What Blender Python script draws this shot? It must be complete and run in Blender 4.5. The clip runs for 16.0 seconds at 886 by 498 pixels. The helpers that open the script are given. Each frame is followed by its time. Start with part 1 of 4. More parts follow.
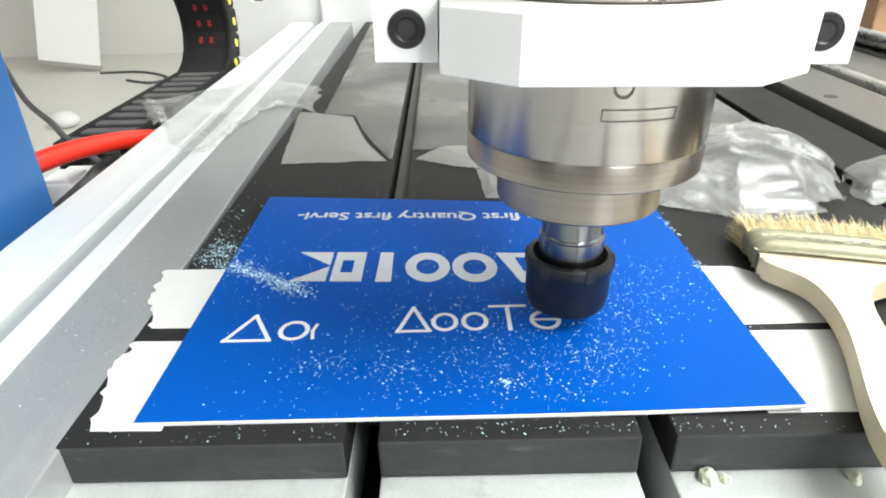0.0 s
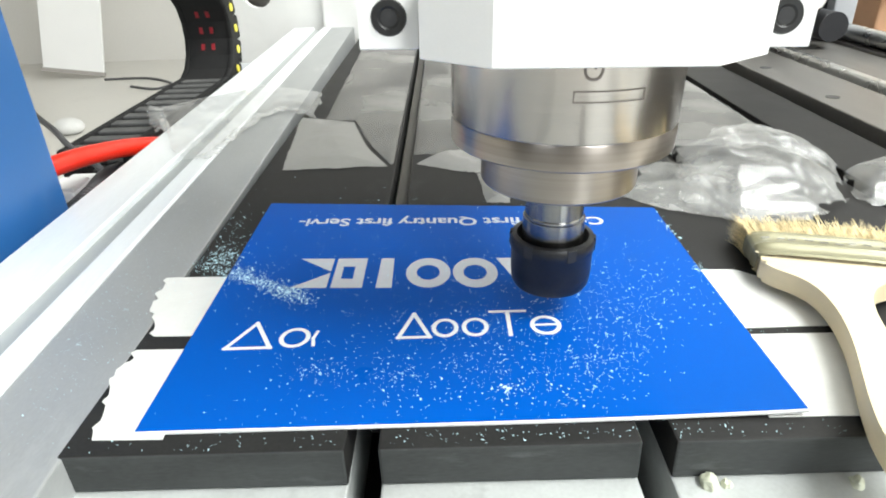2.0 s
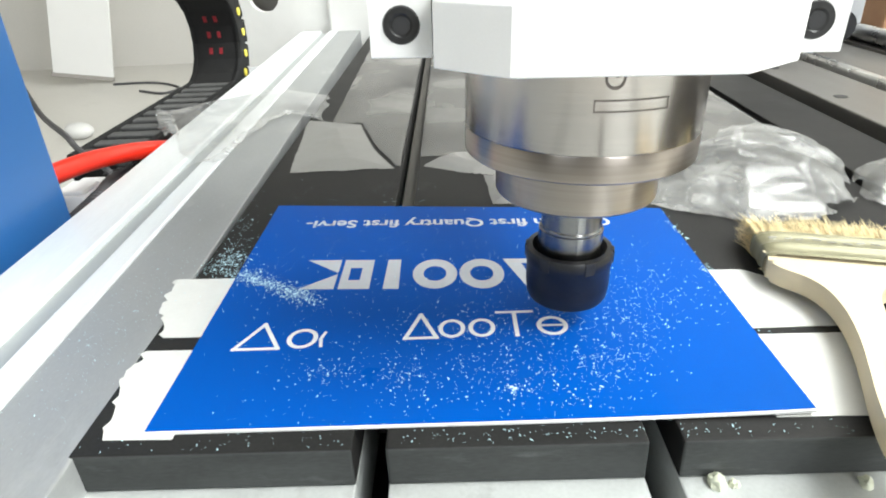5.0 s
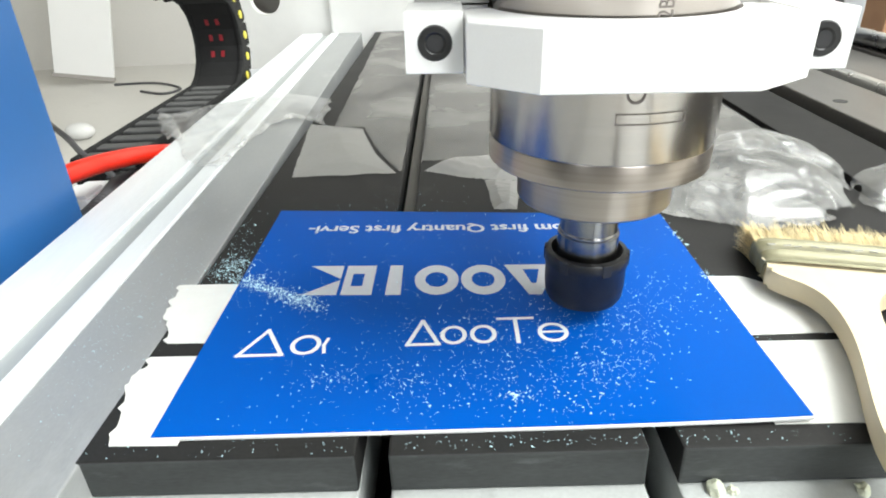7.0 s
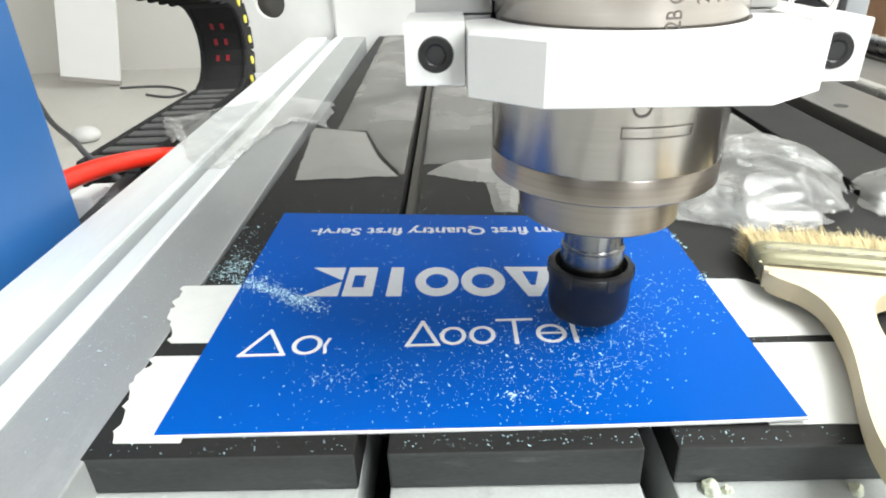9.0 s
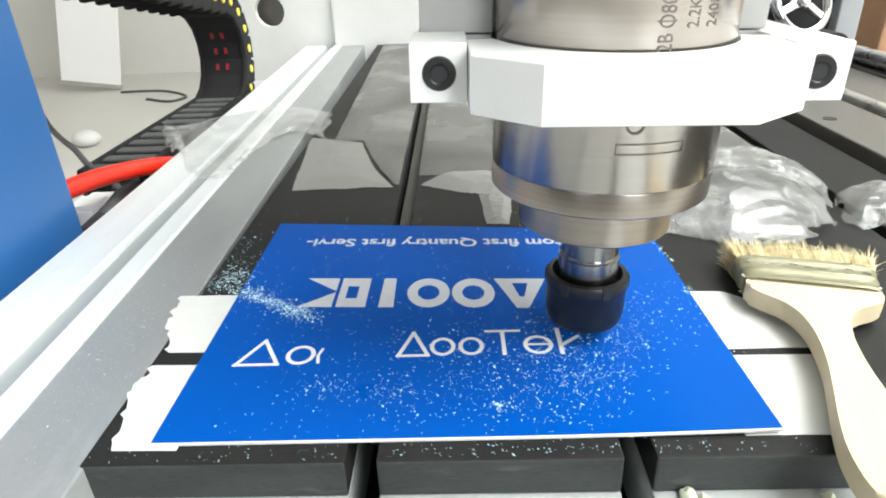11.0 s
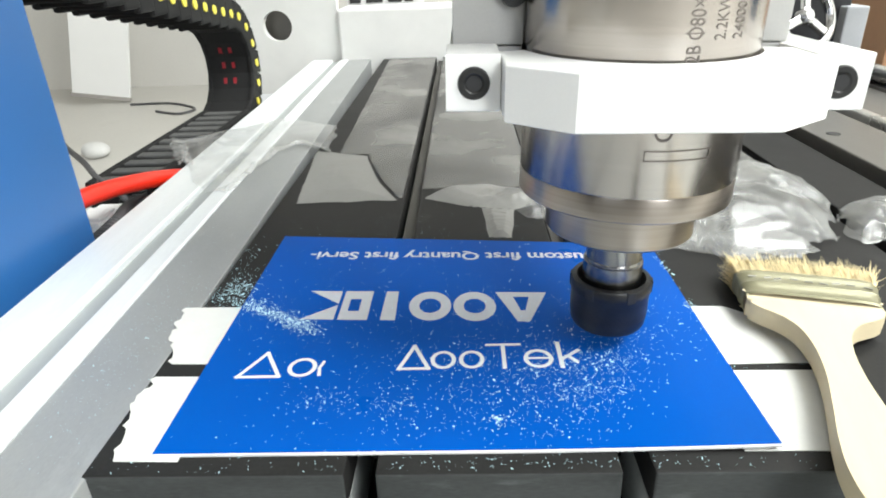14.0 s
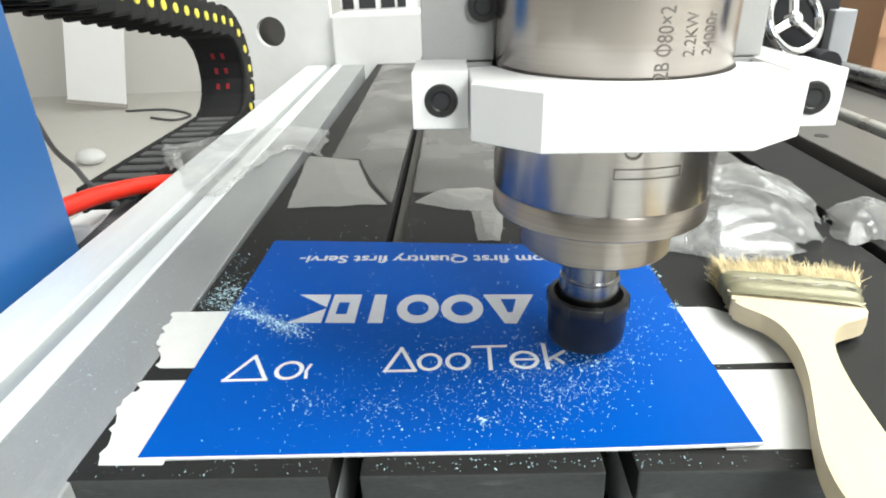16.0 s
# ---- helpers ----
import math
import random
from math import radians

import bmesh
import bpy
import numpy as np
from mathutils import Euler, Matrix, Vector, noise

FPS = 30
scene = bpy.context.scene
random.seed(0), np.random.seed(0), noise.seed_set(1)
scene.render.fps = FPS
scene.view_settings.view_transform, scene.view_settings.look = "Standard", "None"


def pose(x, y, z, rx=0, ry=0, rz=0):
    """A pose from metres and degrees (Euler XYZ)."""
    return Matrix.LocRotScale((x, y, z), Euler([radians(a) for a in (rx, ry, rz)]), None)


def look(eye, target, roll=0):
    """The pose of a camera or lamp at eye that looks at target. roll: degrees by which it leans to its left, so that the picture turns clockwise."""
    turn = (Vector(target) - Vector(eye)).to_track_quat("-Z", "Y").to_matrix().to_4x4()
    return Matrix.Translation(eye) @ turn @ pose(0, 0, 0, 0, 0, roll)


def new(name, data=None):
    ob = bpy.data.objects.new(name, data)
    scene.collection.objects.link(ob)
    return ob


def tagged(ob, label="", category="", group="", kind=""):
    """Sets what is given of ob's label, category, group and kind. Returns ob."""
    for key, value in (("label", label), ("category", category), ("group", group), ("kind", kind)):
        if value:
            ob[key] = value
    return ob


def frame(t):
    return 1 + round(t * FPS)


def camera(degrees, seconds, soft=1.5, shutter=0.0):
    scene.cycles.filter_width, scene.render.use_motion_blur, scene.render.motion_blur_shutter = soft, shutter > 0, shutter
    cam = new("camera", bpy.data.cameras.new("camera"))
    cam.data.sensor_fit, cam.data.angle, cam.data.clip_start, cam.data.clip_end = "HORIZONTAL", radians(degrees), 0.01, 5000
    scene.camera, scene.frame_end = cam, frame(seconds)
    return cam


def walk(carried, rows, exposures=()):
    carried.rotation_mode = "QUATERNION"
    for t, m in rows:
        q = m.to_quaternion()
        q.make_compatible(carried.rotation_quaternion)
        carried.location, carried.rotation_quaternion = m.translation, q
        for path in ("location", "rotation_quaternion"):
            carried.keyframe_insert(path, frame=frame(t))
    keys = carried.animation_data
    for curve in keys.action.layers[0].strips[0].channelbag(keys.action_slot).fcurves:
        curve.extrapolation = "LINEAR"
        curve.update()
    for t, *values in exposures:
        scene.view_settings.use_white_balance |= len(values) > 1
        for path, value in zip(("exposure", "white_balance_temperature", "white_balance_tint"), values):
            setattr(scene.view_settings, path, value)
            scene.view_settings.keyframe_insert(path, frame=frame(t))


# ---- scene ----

cam = camera(71.0, 16.0, soft=1.9)
PATH = [
    (0, (-0.0026, 0.0094, 0.1423), (-0.0031, 0.0979, 0.0957), -1.4),
    (0.5, (-0.0024, 0.0087, 0.1437), (-0.0036, 0.0970, 0.0969), -1.7),
    (1, (-0.0020, 0.0093, 0.1431), (-0.0036, 0.0977, 0.0963), -1.9),
    (1.5, (-0.0017, 0.0086, 0.1442), (-0.0033, 0.0970, 0.0977), -2.0),
    (2, (-0.0007, 0.0097, 0.1436), (-0.0019, 0.0984, 0.0974), -2.1),
    (2.5, (-0.0009, 0.0097, 0.1432), (-0.0018, 0.0985, 0.0971), -2.0),
    (3, (-0.0008, 0.0090, 0.1435), (-0.0020, 0.0979, 0.0975), -2.4),
    (3.5, (-0.0002, 0.0092, 0.1434), (-0.0017, 0.0980, 0.0974), -2.3),
    (4, (-0.0003, 0.0092, 0.1434), (-0.0022, 0.0980, 0.0974), -2.5),
    (6.5, (-0.0007, 0.0074, 0.1456), (-0.0033, 0.0964, 0.1001), -2.6),
    (7, (-0.0009, 0.0077, 0.1472), (-0.0033, 0.0966, 0.1014), -2.6),
    (7.5, (0.0003, 0.0054, 0.1487), (-0.0024, 0.0945, 0.1033), -2.4),
    (8, (0.0002, 0.0048, 0.1489), (-0.0027, 0.0940, 0.1036), -2.7),
    (8.5, (0.0009, 0.0046, 0.1484), (-0.0022, 0.0938, 0.1032), -2.6),
    (9, (0.0008, 0.0044, 0.1481), (-0.0022, 0.0936, 0.1028), -2.6),
    (11.5, (0.0054, -0.0016, 0.1554), (0.0024, 0.0881, 0.1113), -2.2),
    (12, (0.0052, -0.0019, 0.1551), (0.0018, 0.0881, 0.1116), -2.2),
    (12.5, (0.0050, -0.0018, 0.1557), (0.0015, 0.0882, 0.1125), -2.2),
    (13, (0.0050, -0.0017, 0.1555), (0.0013, 0.0883, 0.1122), -2.3),
    (13.5, (0.0063, -0.0018, 0.1551), (0.0024, 0.0884, 0.1121), -2.4),
    (14, (0.0071, -0.0023, 0.1561), (0.0033, 0.0880, 0.1133), -2.3),
    (14.5, (0.0069, -0.0023, 0.1563), (0.0028, 0.0880, 0.1135), -2.6),
    (15, (0.0067, -0.0022, 0.1559), (0.0026, 0.0881, 0.1133), -2.5),
    (15.5, (0.0098, -0.0043, 0.1573), (0.0063, 0.0863, 0.1149), -2.3),
    (16, (0.0119, -0.0040, 0.1557), (0.0086, 0.0866, 0.1136), -2.5),
]
walk(cam, [(t, look(eye, target, roll)) for t, eye, target, roll in PATH], ((0, 0.10), (4, 0.09), (9, 0.04), (12, 0.0), (16, -0.06)))

# where the tool stands over the sheet: seconds, x, y, lift
TOOL = [
    (0, 0.0462, 0.2183, -0.0015),
    (0.5, 0.0476, 0.2191, -0.0014),
    (1, 0.0395, 0.2203, -0.0011),
    (1.5, 0.0397, 0.2282, -0.0013),
    (2, 0.0416, 0.2312, 0.0024),
    (2.5, 0.0422, 0.2235, -0.0010),
    (3, 0.0440, 0.2285, -0.0008),
    (3.5, 0.0482, 0.2282, 0.0066),
    (4, 0.0464, 0.2173, -0.0010),
    (4.2, 0.0412, 0.2174, -0.0009),
    (6.3, 0.0525, 0.2341, 0.0071),
    (6.5, 0.0529, 0.2350, 0.0009),
    (7, 0.0527, 0.2314, -0.0012),
    (7.5, 0.0526, 0.2272, -0.0014),
    (8, 0.0530, 0.2238, -0.0015),
    (8.5, 0.0534, 0.2205, -0.0014),
    (9, 0.0534, 0.2220, -0.0015),
    (11.3, 0.0597, 0.2251, 0.0001),
    (11.5, 0.0605, 0.2333, 0.0064),
    (12, 0.0528, 0.2288, -0.0016),
    (12.5, 0.0591, 0.2293, -0.0018),
    (13, 0.0591, 0.2186, -0.0017),
    (13.5, 0.0538, 0.2211, 0.0059),
    (14, 0.0692, 0.2306, 0.0003),
    (14.5, 0.0725, 0.2281, -0.0022),
    (15, 0.0658, 0.2277, -0.0019),
    (15.5, 0.0639, 0.2240, -0.0020),
    (16, 0.0646, 0.2229, -0.0026),
]

# ---- light: added lamps at ceiling openings, daylight lamps at unseen windows ----
world = bpy.data.worlds.new("world")
scene.world = world
world.use_nodes = True
wn = world.node_tree.nodes
sky = wn.new("ShaderNodeTexSky")
sky.sky_type = "NISHITA"
sky.sun_disc = False
sky.sun_elevation = radians(50)
sky.sun_rotation = radians(140)
world.node_tree.links.new(sky.outputs[0], wn["Background"].inputs[0])
wn["Background"].inputs[1].default_value = 0.1


def area(name, m, sx, sy, watts, colour):
    d = bpy.data.lights.new(name, "AREA")
    d.shape, d.size, d.size_y, d.energy, d.color = "RECTANGLE", sx, sy, watts, colour
    ob = new(name, d)
    ob.matrix_world = m
    return ob


TOP_LAMP_WATTS = 350
# unseen overhead lamps, added; set right so the spindle shades the sheet's left
area("added_top_lamp", look((2.5, -0.45, 3.35), (2.5, -0.45, 0)), 2.4, 2.2, TOP_LAMP_WATTS, (0.965, 1.0, 0.965))
area("added_top_lamp", look((2.5, 2.35, 3.35), (2.5, 2.35, 0)), 2.4, 1.7, 150, (0.965, 1.0, 0.965))
# windows unseen, inferred from bright streaks on the barrel; powers tuned
area("window_lamp", look((-1.2, -2.45, 1.35), (-1.2, 0, 1.0)), 1.0, 1.5, 12, (0.95, 0.99, 1.0))
area("window_lamp", look((1.4, -2.45, 1.35), (1.4, 0, 1.0)), 1.0, 1.5, 80, (0.95, 0.99, 1.0))


# ---- materials ----
def mat(name, base, rough=0.5, metal=0.0, vary=0.12, grain=60.0, bump=0.0, fine=600.0, alpha=1.0, spec=0.5,
        stretch=(1, 1, 1), stain=None, stain_scale=14.0, stain_cut=0.55, rand=0.0, emit=0.0):
    """Colour broken at two scales, stains of another colour, fine relief."""
    m = bpy.data.materials.new(name)
    m.use_nodes = True
    nt = m.node_tree
    n, l = nt.nodes, nt.links
    b = n["Principled BSDF"]
    b.inputs["Roughness"].default_value = rough
    b.inputs["Metallic"].default_value = metal
    b.inputs["Alpha"].default_value = alpha
    b.inputs["Specular IOR Level"].default_value = spec
    tc = n.new("ShaderNodeTexCoord")
    mp = n.new("ShaderNodeMapping")
    mp.inputs["Scale"].default_value = stretch
    l.new(tc.outputs["Object"], mp.inputs["Vector"])
    n1 = n.new("ShaderNodeTexNoise")
    n1.inputs["Scale"].default_value = grain
    n1.inputs["Detail"].default_value = 5
    l.new(mp.outputs[0], n1.inputs["Vector"])
    n2 = n.new("ShaderNodeTexNoise")
    n2.inputs["Scale"].default_value = fine
    n2.inputs["Detail"].default_value = 3
    l.new(mp.outputs[0], n2.inputs["Vector"])
    mixn = n.new("ShaderNodeMath")
    mixn.operation = "MULTIPLY_ADD"
    l.new(n1.outputs[0], mixn.inputs[0])
    mixn.inputs[1].default_value = 0.65
    sc = n.new("ShaderNodeMath")
    sc.operation = "MULTIPLY"
    sc.inputs[1].default_value = 0.35
    l.new(n2.outputs[0], sc.inputs[0])
    l.new(sc.outputs[0], mixn.inputs[2])
    ramp = n.new("ShaderNodeMapRange")
    ramp.inputs["From Min"].default_value = 0.3
    ramp.inputs["From Max"].default_value = 0.7
    ramp.inputs["To Min"].default_value = 1 - vary
    ramp.inputs["To Max"].default_value = 1 + vary
    l.new(mixn.outputs[0], ramp.inputs["Value"])
    mul = n.new("ShaderNodeVectorMath")
    mul.operation = "SCALE"
    mul.inputs[0].default_value = base
    l.new(ramp.outputs[0], mul.inputs["Scale"])
    colour = mul.outputs[0]
    if stain:
        n3 = n.new("ShaderNodeTexNoise")
        n3.inputs["Scale"].default_value = stain_scale
        n3.inputs["Detail"].default_value = 8
        n3.inputs["Roughness"].default_value = 0.65
        l.new(mp.outputs[0], n3.inputs["Vector"])
        cut = n.new("ShaderNodeMapRange")
        cut.inputs["From Min"].default_value = stain_cut
        cut.inputs["From Max"].default_value = stain_cut + 0.16
        l.new(n3.outputs[0], cut.inputs["Value"])
        mx = n.new("ShaderNodeMix")
        mx.data_type = "RGBA"
        l.new(cut.outputs[0], mx.inputs["Factor"])
        l.new(colour, mx.inputs["A"])
        mx.inputs["B"].default_value = (*stain, 1)
        colour = mx.outputs["Result"]
    if rand:
        oi = n.new("ShaderNodeNewGeometry")
        rr = n.new("ShaderNodeMapRange")
        rr.inputs["To Min"].default_value = 1 - rand
        rr.inputs["To Max"].default_value = 1 + rand
        l.new(oi.outputs["Random Per Island"], rr.inputs["Value"])
        m2 = n.new("ShaderNodeVectorMath")
        m2.operation = "SCALE"
        l.new(colour, m2.inputs[0])
        l.new(rr.outputs[0], m2.inputs["Scale"])
        colour = m2.outputs[0]
    l.new(colour, b.inputs["Base Color"])
    rv = n.new("ShaderNodeMapRange")
    rv.inputs["To Min"].default_value = max(0.02, rough - 0.1)
    rv.inputs["To Max"].default_value = min(1, rough + 0.1)
    l.new(n1.outputs[0], rv.inputs["Value"])
    l.new(rv.outputs[0], b.inputs["Roughness"])
    if bump:
        bp = n.new("ShaderNodeBump")
        bp.inputs["Strength"].default_value = bump
        bp.inputs["Distance"].default_value = 0.0006
        l.new(mixn.outputs[0], bp.inputs["Height"])
        l.new(bp.outputs[0], b.inputs["Normal"])
    if emit:
        l.new(colour, b.inputs["Emission Color"])
        b.inputs["Emission Strength"].default_value = emit
    return m


M = {
    "nut": mat("black_oxide", (0.018, 0.018, 0.019), 0.42, 0.3, 0.3, 120, 0.08, 900),
    "black_bolt": mat("black_bolt_steel", (0.03, 0.03, 0.03), 0.38, 0.4, 0.25, 200, 0.05),
    "carbide": mat("carbide", (0.25, 0.25, 0.26), 0.3, 1.0, 0.1, 200),
    "ink": mat("etched_ink", (0.17, 0.15, 0.135), 0.6, 0.3, 0.2, 300),
    "white_paint": mat("white_powder_coat", (0.80, 0.795, 0.775), 0.42, 0, 0.03, 40, 0.05, 1500),
    # about half the tone of white_paint, for clamp back and mount
    "half_white": mat("half_tone_white", (0.40, 0.395, 0.38), 0.55, 0, 0.06, 50, 0.10, 900, stain=(0.5, 0.48, 0.45), stain_scale=30, stain_cut=0.66),
    "blue_sheet": mat("blue_engraving_sheet", (0.0004, 0.079, 0.39), 0.30, 0, 0.05, 12, 0.02, 1200, spec=0.045),
    "sheet_core": mat("white_sheet_core", (0.78, 0.78, 0.77), 0.5, 0, 0.04, 200, 0.1),
    "print": mat("silver_print", (0.56, 0.57, 0.60), 0.5, 0, 0.05, 300),
    "line_print": mat("white_print", (0.58, 0.60, 0.64), 0.5, 0, 0.05, 300),
    "pvc": mat("black_pvc_board", (0.020, 0.0196, 0.019), 0.55, 0, 0.3, 30, 0.10, 700, spec=0.14, stain=(0.040, 0.040, 0.039), stain_scale=18, stain_cut=0.6),
    "end_pvc": mat("paler_pvc_end", (0.040, 0.043, 0.042), 0.6, 0, 0.35, 40, 0.5, 500, spec=0.25, stretch=(0.6, 1, 2.2), stain=(0.085, 0.092, 0.090), stain_scale=60, stain_cut=0.58),
    "alu": mat("milled_aluminium", (0.80, 0.825, 0.83), 0.45, 0.30, 0.07, 20, 0.05, 500, stretch=(3, 0.25, 3), stain=(0.5, 0.5, 0.5), stain_scale=9, stain_cut=0.6),
    "alu_dusty": mat("dusty_aluminium", (0.37, 0.38, 0.38), 0.5, 0.45, 0.10, 25, 0.08, 700, stretch=(1.5, 0.6, 1), stain=(0.46, 0.47, 0.465), stain_scale=16, stain_cut=0.55),
    # aluminium darkened: the groove's shade is part of this colour
    "groove": mat("groove_shade_aluminium", (0.40, 0.42, 0.42), 0.5, 0.4, 0.08, 25, 0.05, 600, stretch=(2, 0.3, 1)),
    "alu_bed": mat("bed_aluminium", (0.52, 0.54, 0.53), 0.5, 0.35, 0.12, 45, 0.1, 700, stain=(0.34, 0.35, 0.34), stain_scale=25, stain_cut=0.55),
    # near-black that paints in the shade of gaps, holes and sockets
    "recess_shade": mat("recess_shade_black", (0.016, 0.016, 0.017), 0.6, 0.0, 0.3, 60),
    "rail_grey": mat("oiled_rail_steel", (0.17, 0.162, 0.150), 0.36, 0.6, 0.15, 30, 0.05, 700, stretch=(2, 0.4, 1)),
    # grey-brown, much darker than the aluminium around it
    "slot_grey": mat("dark_slot_grey", (0.058, 0.054, 0.048), 0.55, 0.1, 0.15, 30, 0.05, 600, stretch=(2, 0.3, 1)),
    "chain_bar": mat("dusty_chain_plastic", (0.085, 0.085, 0.083), 0.65, 0, 0.25, 80, 0.06, spec=0.2),
    "rod": mat("bright_rod", (0.62, 0.62, 0.61), 0.28, 1.0, 0.08, 30),
    "tape": mat("white_masking_tape", (0.68, 0.68, 0.65), 0.7, 0, 0.04, 90, 0.22, 500),
    "film_milky": mat("milky_wrap", (0.58, 0.565, 0.54), 0.34, 0, 0.06, 30, 0.05, 300, alpha=0.42),
    "bristle": mat("hog_bristle", (0.74, 0.61, 0.34), 0.6, 0, 0.2, 200, rand=0.35),
    "ferrule": mat("tarnished_tin", (0.25, 0.235, 0.145), 0.36, 0.35, 0.15, 90, 0.15, 500),
    "wood": mat("pale_wood", (0.66, 0.56, 0.37), 0.55, 0, 0.06, 30, 0.08, 500, stretch=(6, 0.7, 6)),
    "blue_paint": mat("blue_machine_paint", (0.022, 0.118, 0.33), 0.36, 0, 0.05, 15, 0.06, 900),
    "chain": mat("chain_plastic", (0.018, 0.018, 0.018), 0.7, 0, 0.2, 60, 0.06, spec=0.15),
    "yellow": mat("yellow_dot", (0.72, 0.62, 0.08), 0.5, 0, 0.1, 100),
    "red_mark": mat("red_mark", (0.26, 0.008, 0.015), 0.5, 0, 0.1, 100),
    "red_hose": mat("red_hose_rubber", (0.80, 0.026, 0.009), 0.32, 0, 0.06, 60, 0.05),
    "cable": mat("grey_cable", (0.07, 0.07, 0.075), 0.5, 0, 0.15, 60),
    "bag": mat("pale_sack_cloth", (0.66, 0.66, 0.65), 0.6, 0, 0.1, 20, 0.2),
    "floor": mat("pale_concrete", (0.60, 0.585, 0.55), 0.5, 0, 0.06, 2.2, 0.1, 40, stain=(0.50, 0.485, 0.455), stain_scale=1.1, stain_cut=0.6),
    "wall": mat("cream_wall", (0.68, 0.665, 0.635), 0.8, 0, 0.04, 1.5, 0.1, 60),
    # dark tone chosen to give the steel barrel dark reflections
    "reflected_dark": mat("added_dark_wall", (0.13, 0.125, 0.118), 0.8, 0, 0.06, 1.5, 0.1, 60),
    "board": mat("white_board", (0.84, 0.84, 0.84), 0.4, 0, 0.02, 5),
    "board_edge": mat("grey_board_edge", (0.35, 0.33, 0.31), 0.6, 0, 0.05, 5),
    "card": mat("brown_cardboard", (0.36, 0.20, 0.11), 0.75, 0, 0.08, 12, 0.1, 90),
    "chrome": mat("chrome", (0.56, 0.56, 0.57), 0.12, 1.0, 0.04, 40),
    "dark_part": mat("dark_machine_part", (0.03, 0.03, 0.033), 0.45, 0.2, 0.2, 40),
    "grey_part": mat("grey_machine_part", (0.42, 0.43, 0.45), 0.5, 0, 0.1, 30),
    "glue": mat("dried_glue", (0.58, 0.60, 0.47), 0.4, 0, 0.12, 300, 0.1),
    "chip": mat("white_plastic_chip", (0.58, 0.84, 0.92), 0.55, 0, 0.05, 300, rand=0.15),
}


def turned(name, base, rough, aniso, lines):
    """Lathe-turned steel: fine rings round the axis spread its gloss along the axis."""
    m = bpy.data.materials.new(name)
    m.use_nodes = True
    n, l = m.node_tree.nodes, m.node_tree.links
    b = n["Principled BSDF"]
    b.inputs["Metallic"].default_value = 1.0
    b.inputs["Anisotropic"].default_value = aniso
    b.inputs["Anisotropic Rotation"].default_value = 0.25
    tg = n.new("ShaderNodeTangent")
    tg.direction_type, tg.axis = "RADIAL", "Z"
    l.new(tg.outputs[0], b.inputs["Tangent"])
    tc = n.new("ShaderNodeTexCoord")
    mp = n.new("ShaderNodeMapping")
    mp.inputs["Scale"].default_value = (6, 6, 900)
    l.new(tc.outputs["Object"], mp.inputs["Vector"])
    rings = n.new("ShaderNodeTexNoise")
    rings.inputs["Scale"].default_value = 1.0
    rings.inputs["Detail"].default_value = 6
    l.new(mp.outputs[0], rings.inputs["Vector"])
    smear = n.new("ShaderNodeTexNoise")
    smear.inputs["Scale"].default_value = 22
    smear.inputs["Detail"].default_value = 4
    l.new(tc.outputs["Object"], smear.inputs["Vector"])
    rv = n.new("ShaderNodeMapRange")
    rv.inputs["From Min"].default_value, rv.inputs["From Max"].default_value = 0.3, 0.7
    rv.inputs["To Min"].default_value, rv.inputs["To Max"].default_value = rough - 0.02, rough + 0.03
    l.new(smear.outputs[0], rv.inputs["Value"])
    l.new(rv.outputs[0], b.inputs["Roughness"])
    cv = n.new("ShaderNodeMapRange")
    cv.inputs["From Min"].default_value, cv.inputs["From Max"].default_value = 0.3, 0.7
    cv.inputs["To Min"].default_value, cv.inputs["To Max"].default_value = 1 - lines, 1 + lines
    l.new(rings.outputs[0], cv.inputs["Value"])
    mul = n.new("ShaderNodeVectorMath")
    mul.operation = "SCALE"
    mul.inputs[0].default_value = base
    l.new(cv.outputs[0], mul.inputs["Scale"])
    l.new(mul.outputs[0], b.inputs["Base Color"])
    return m


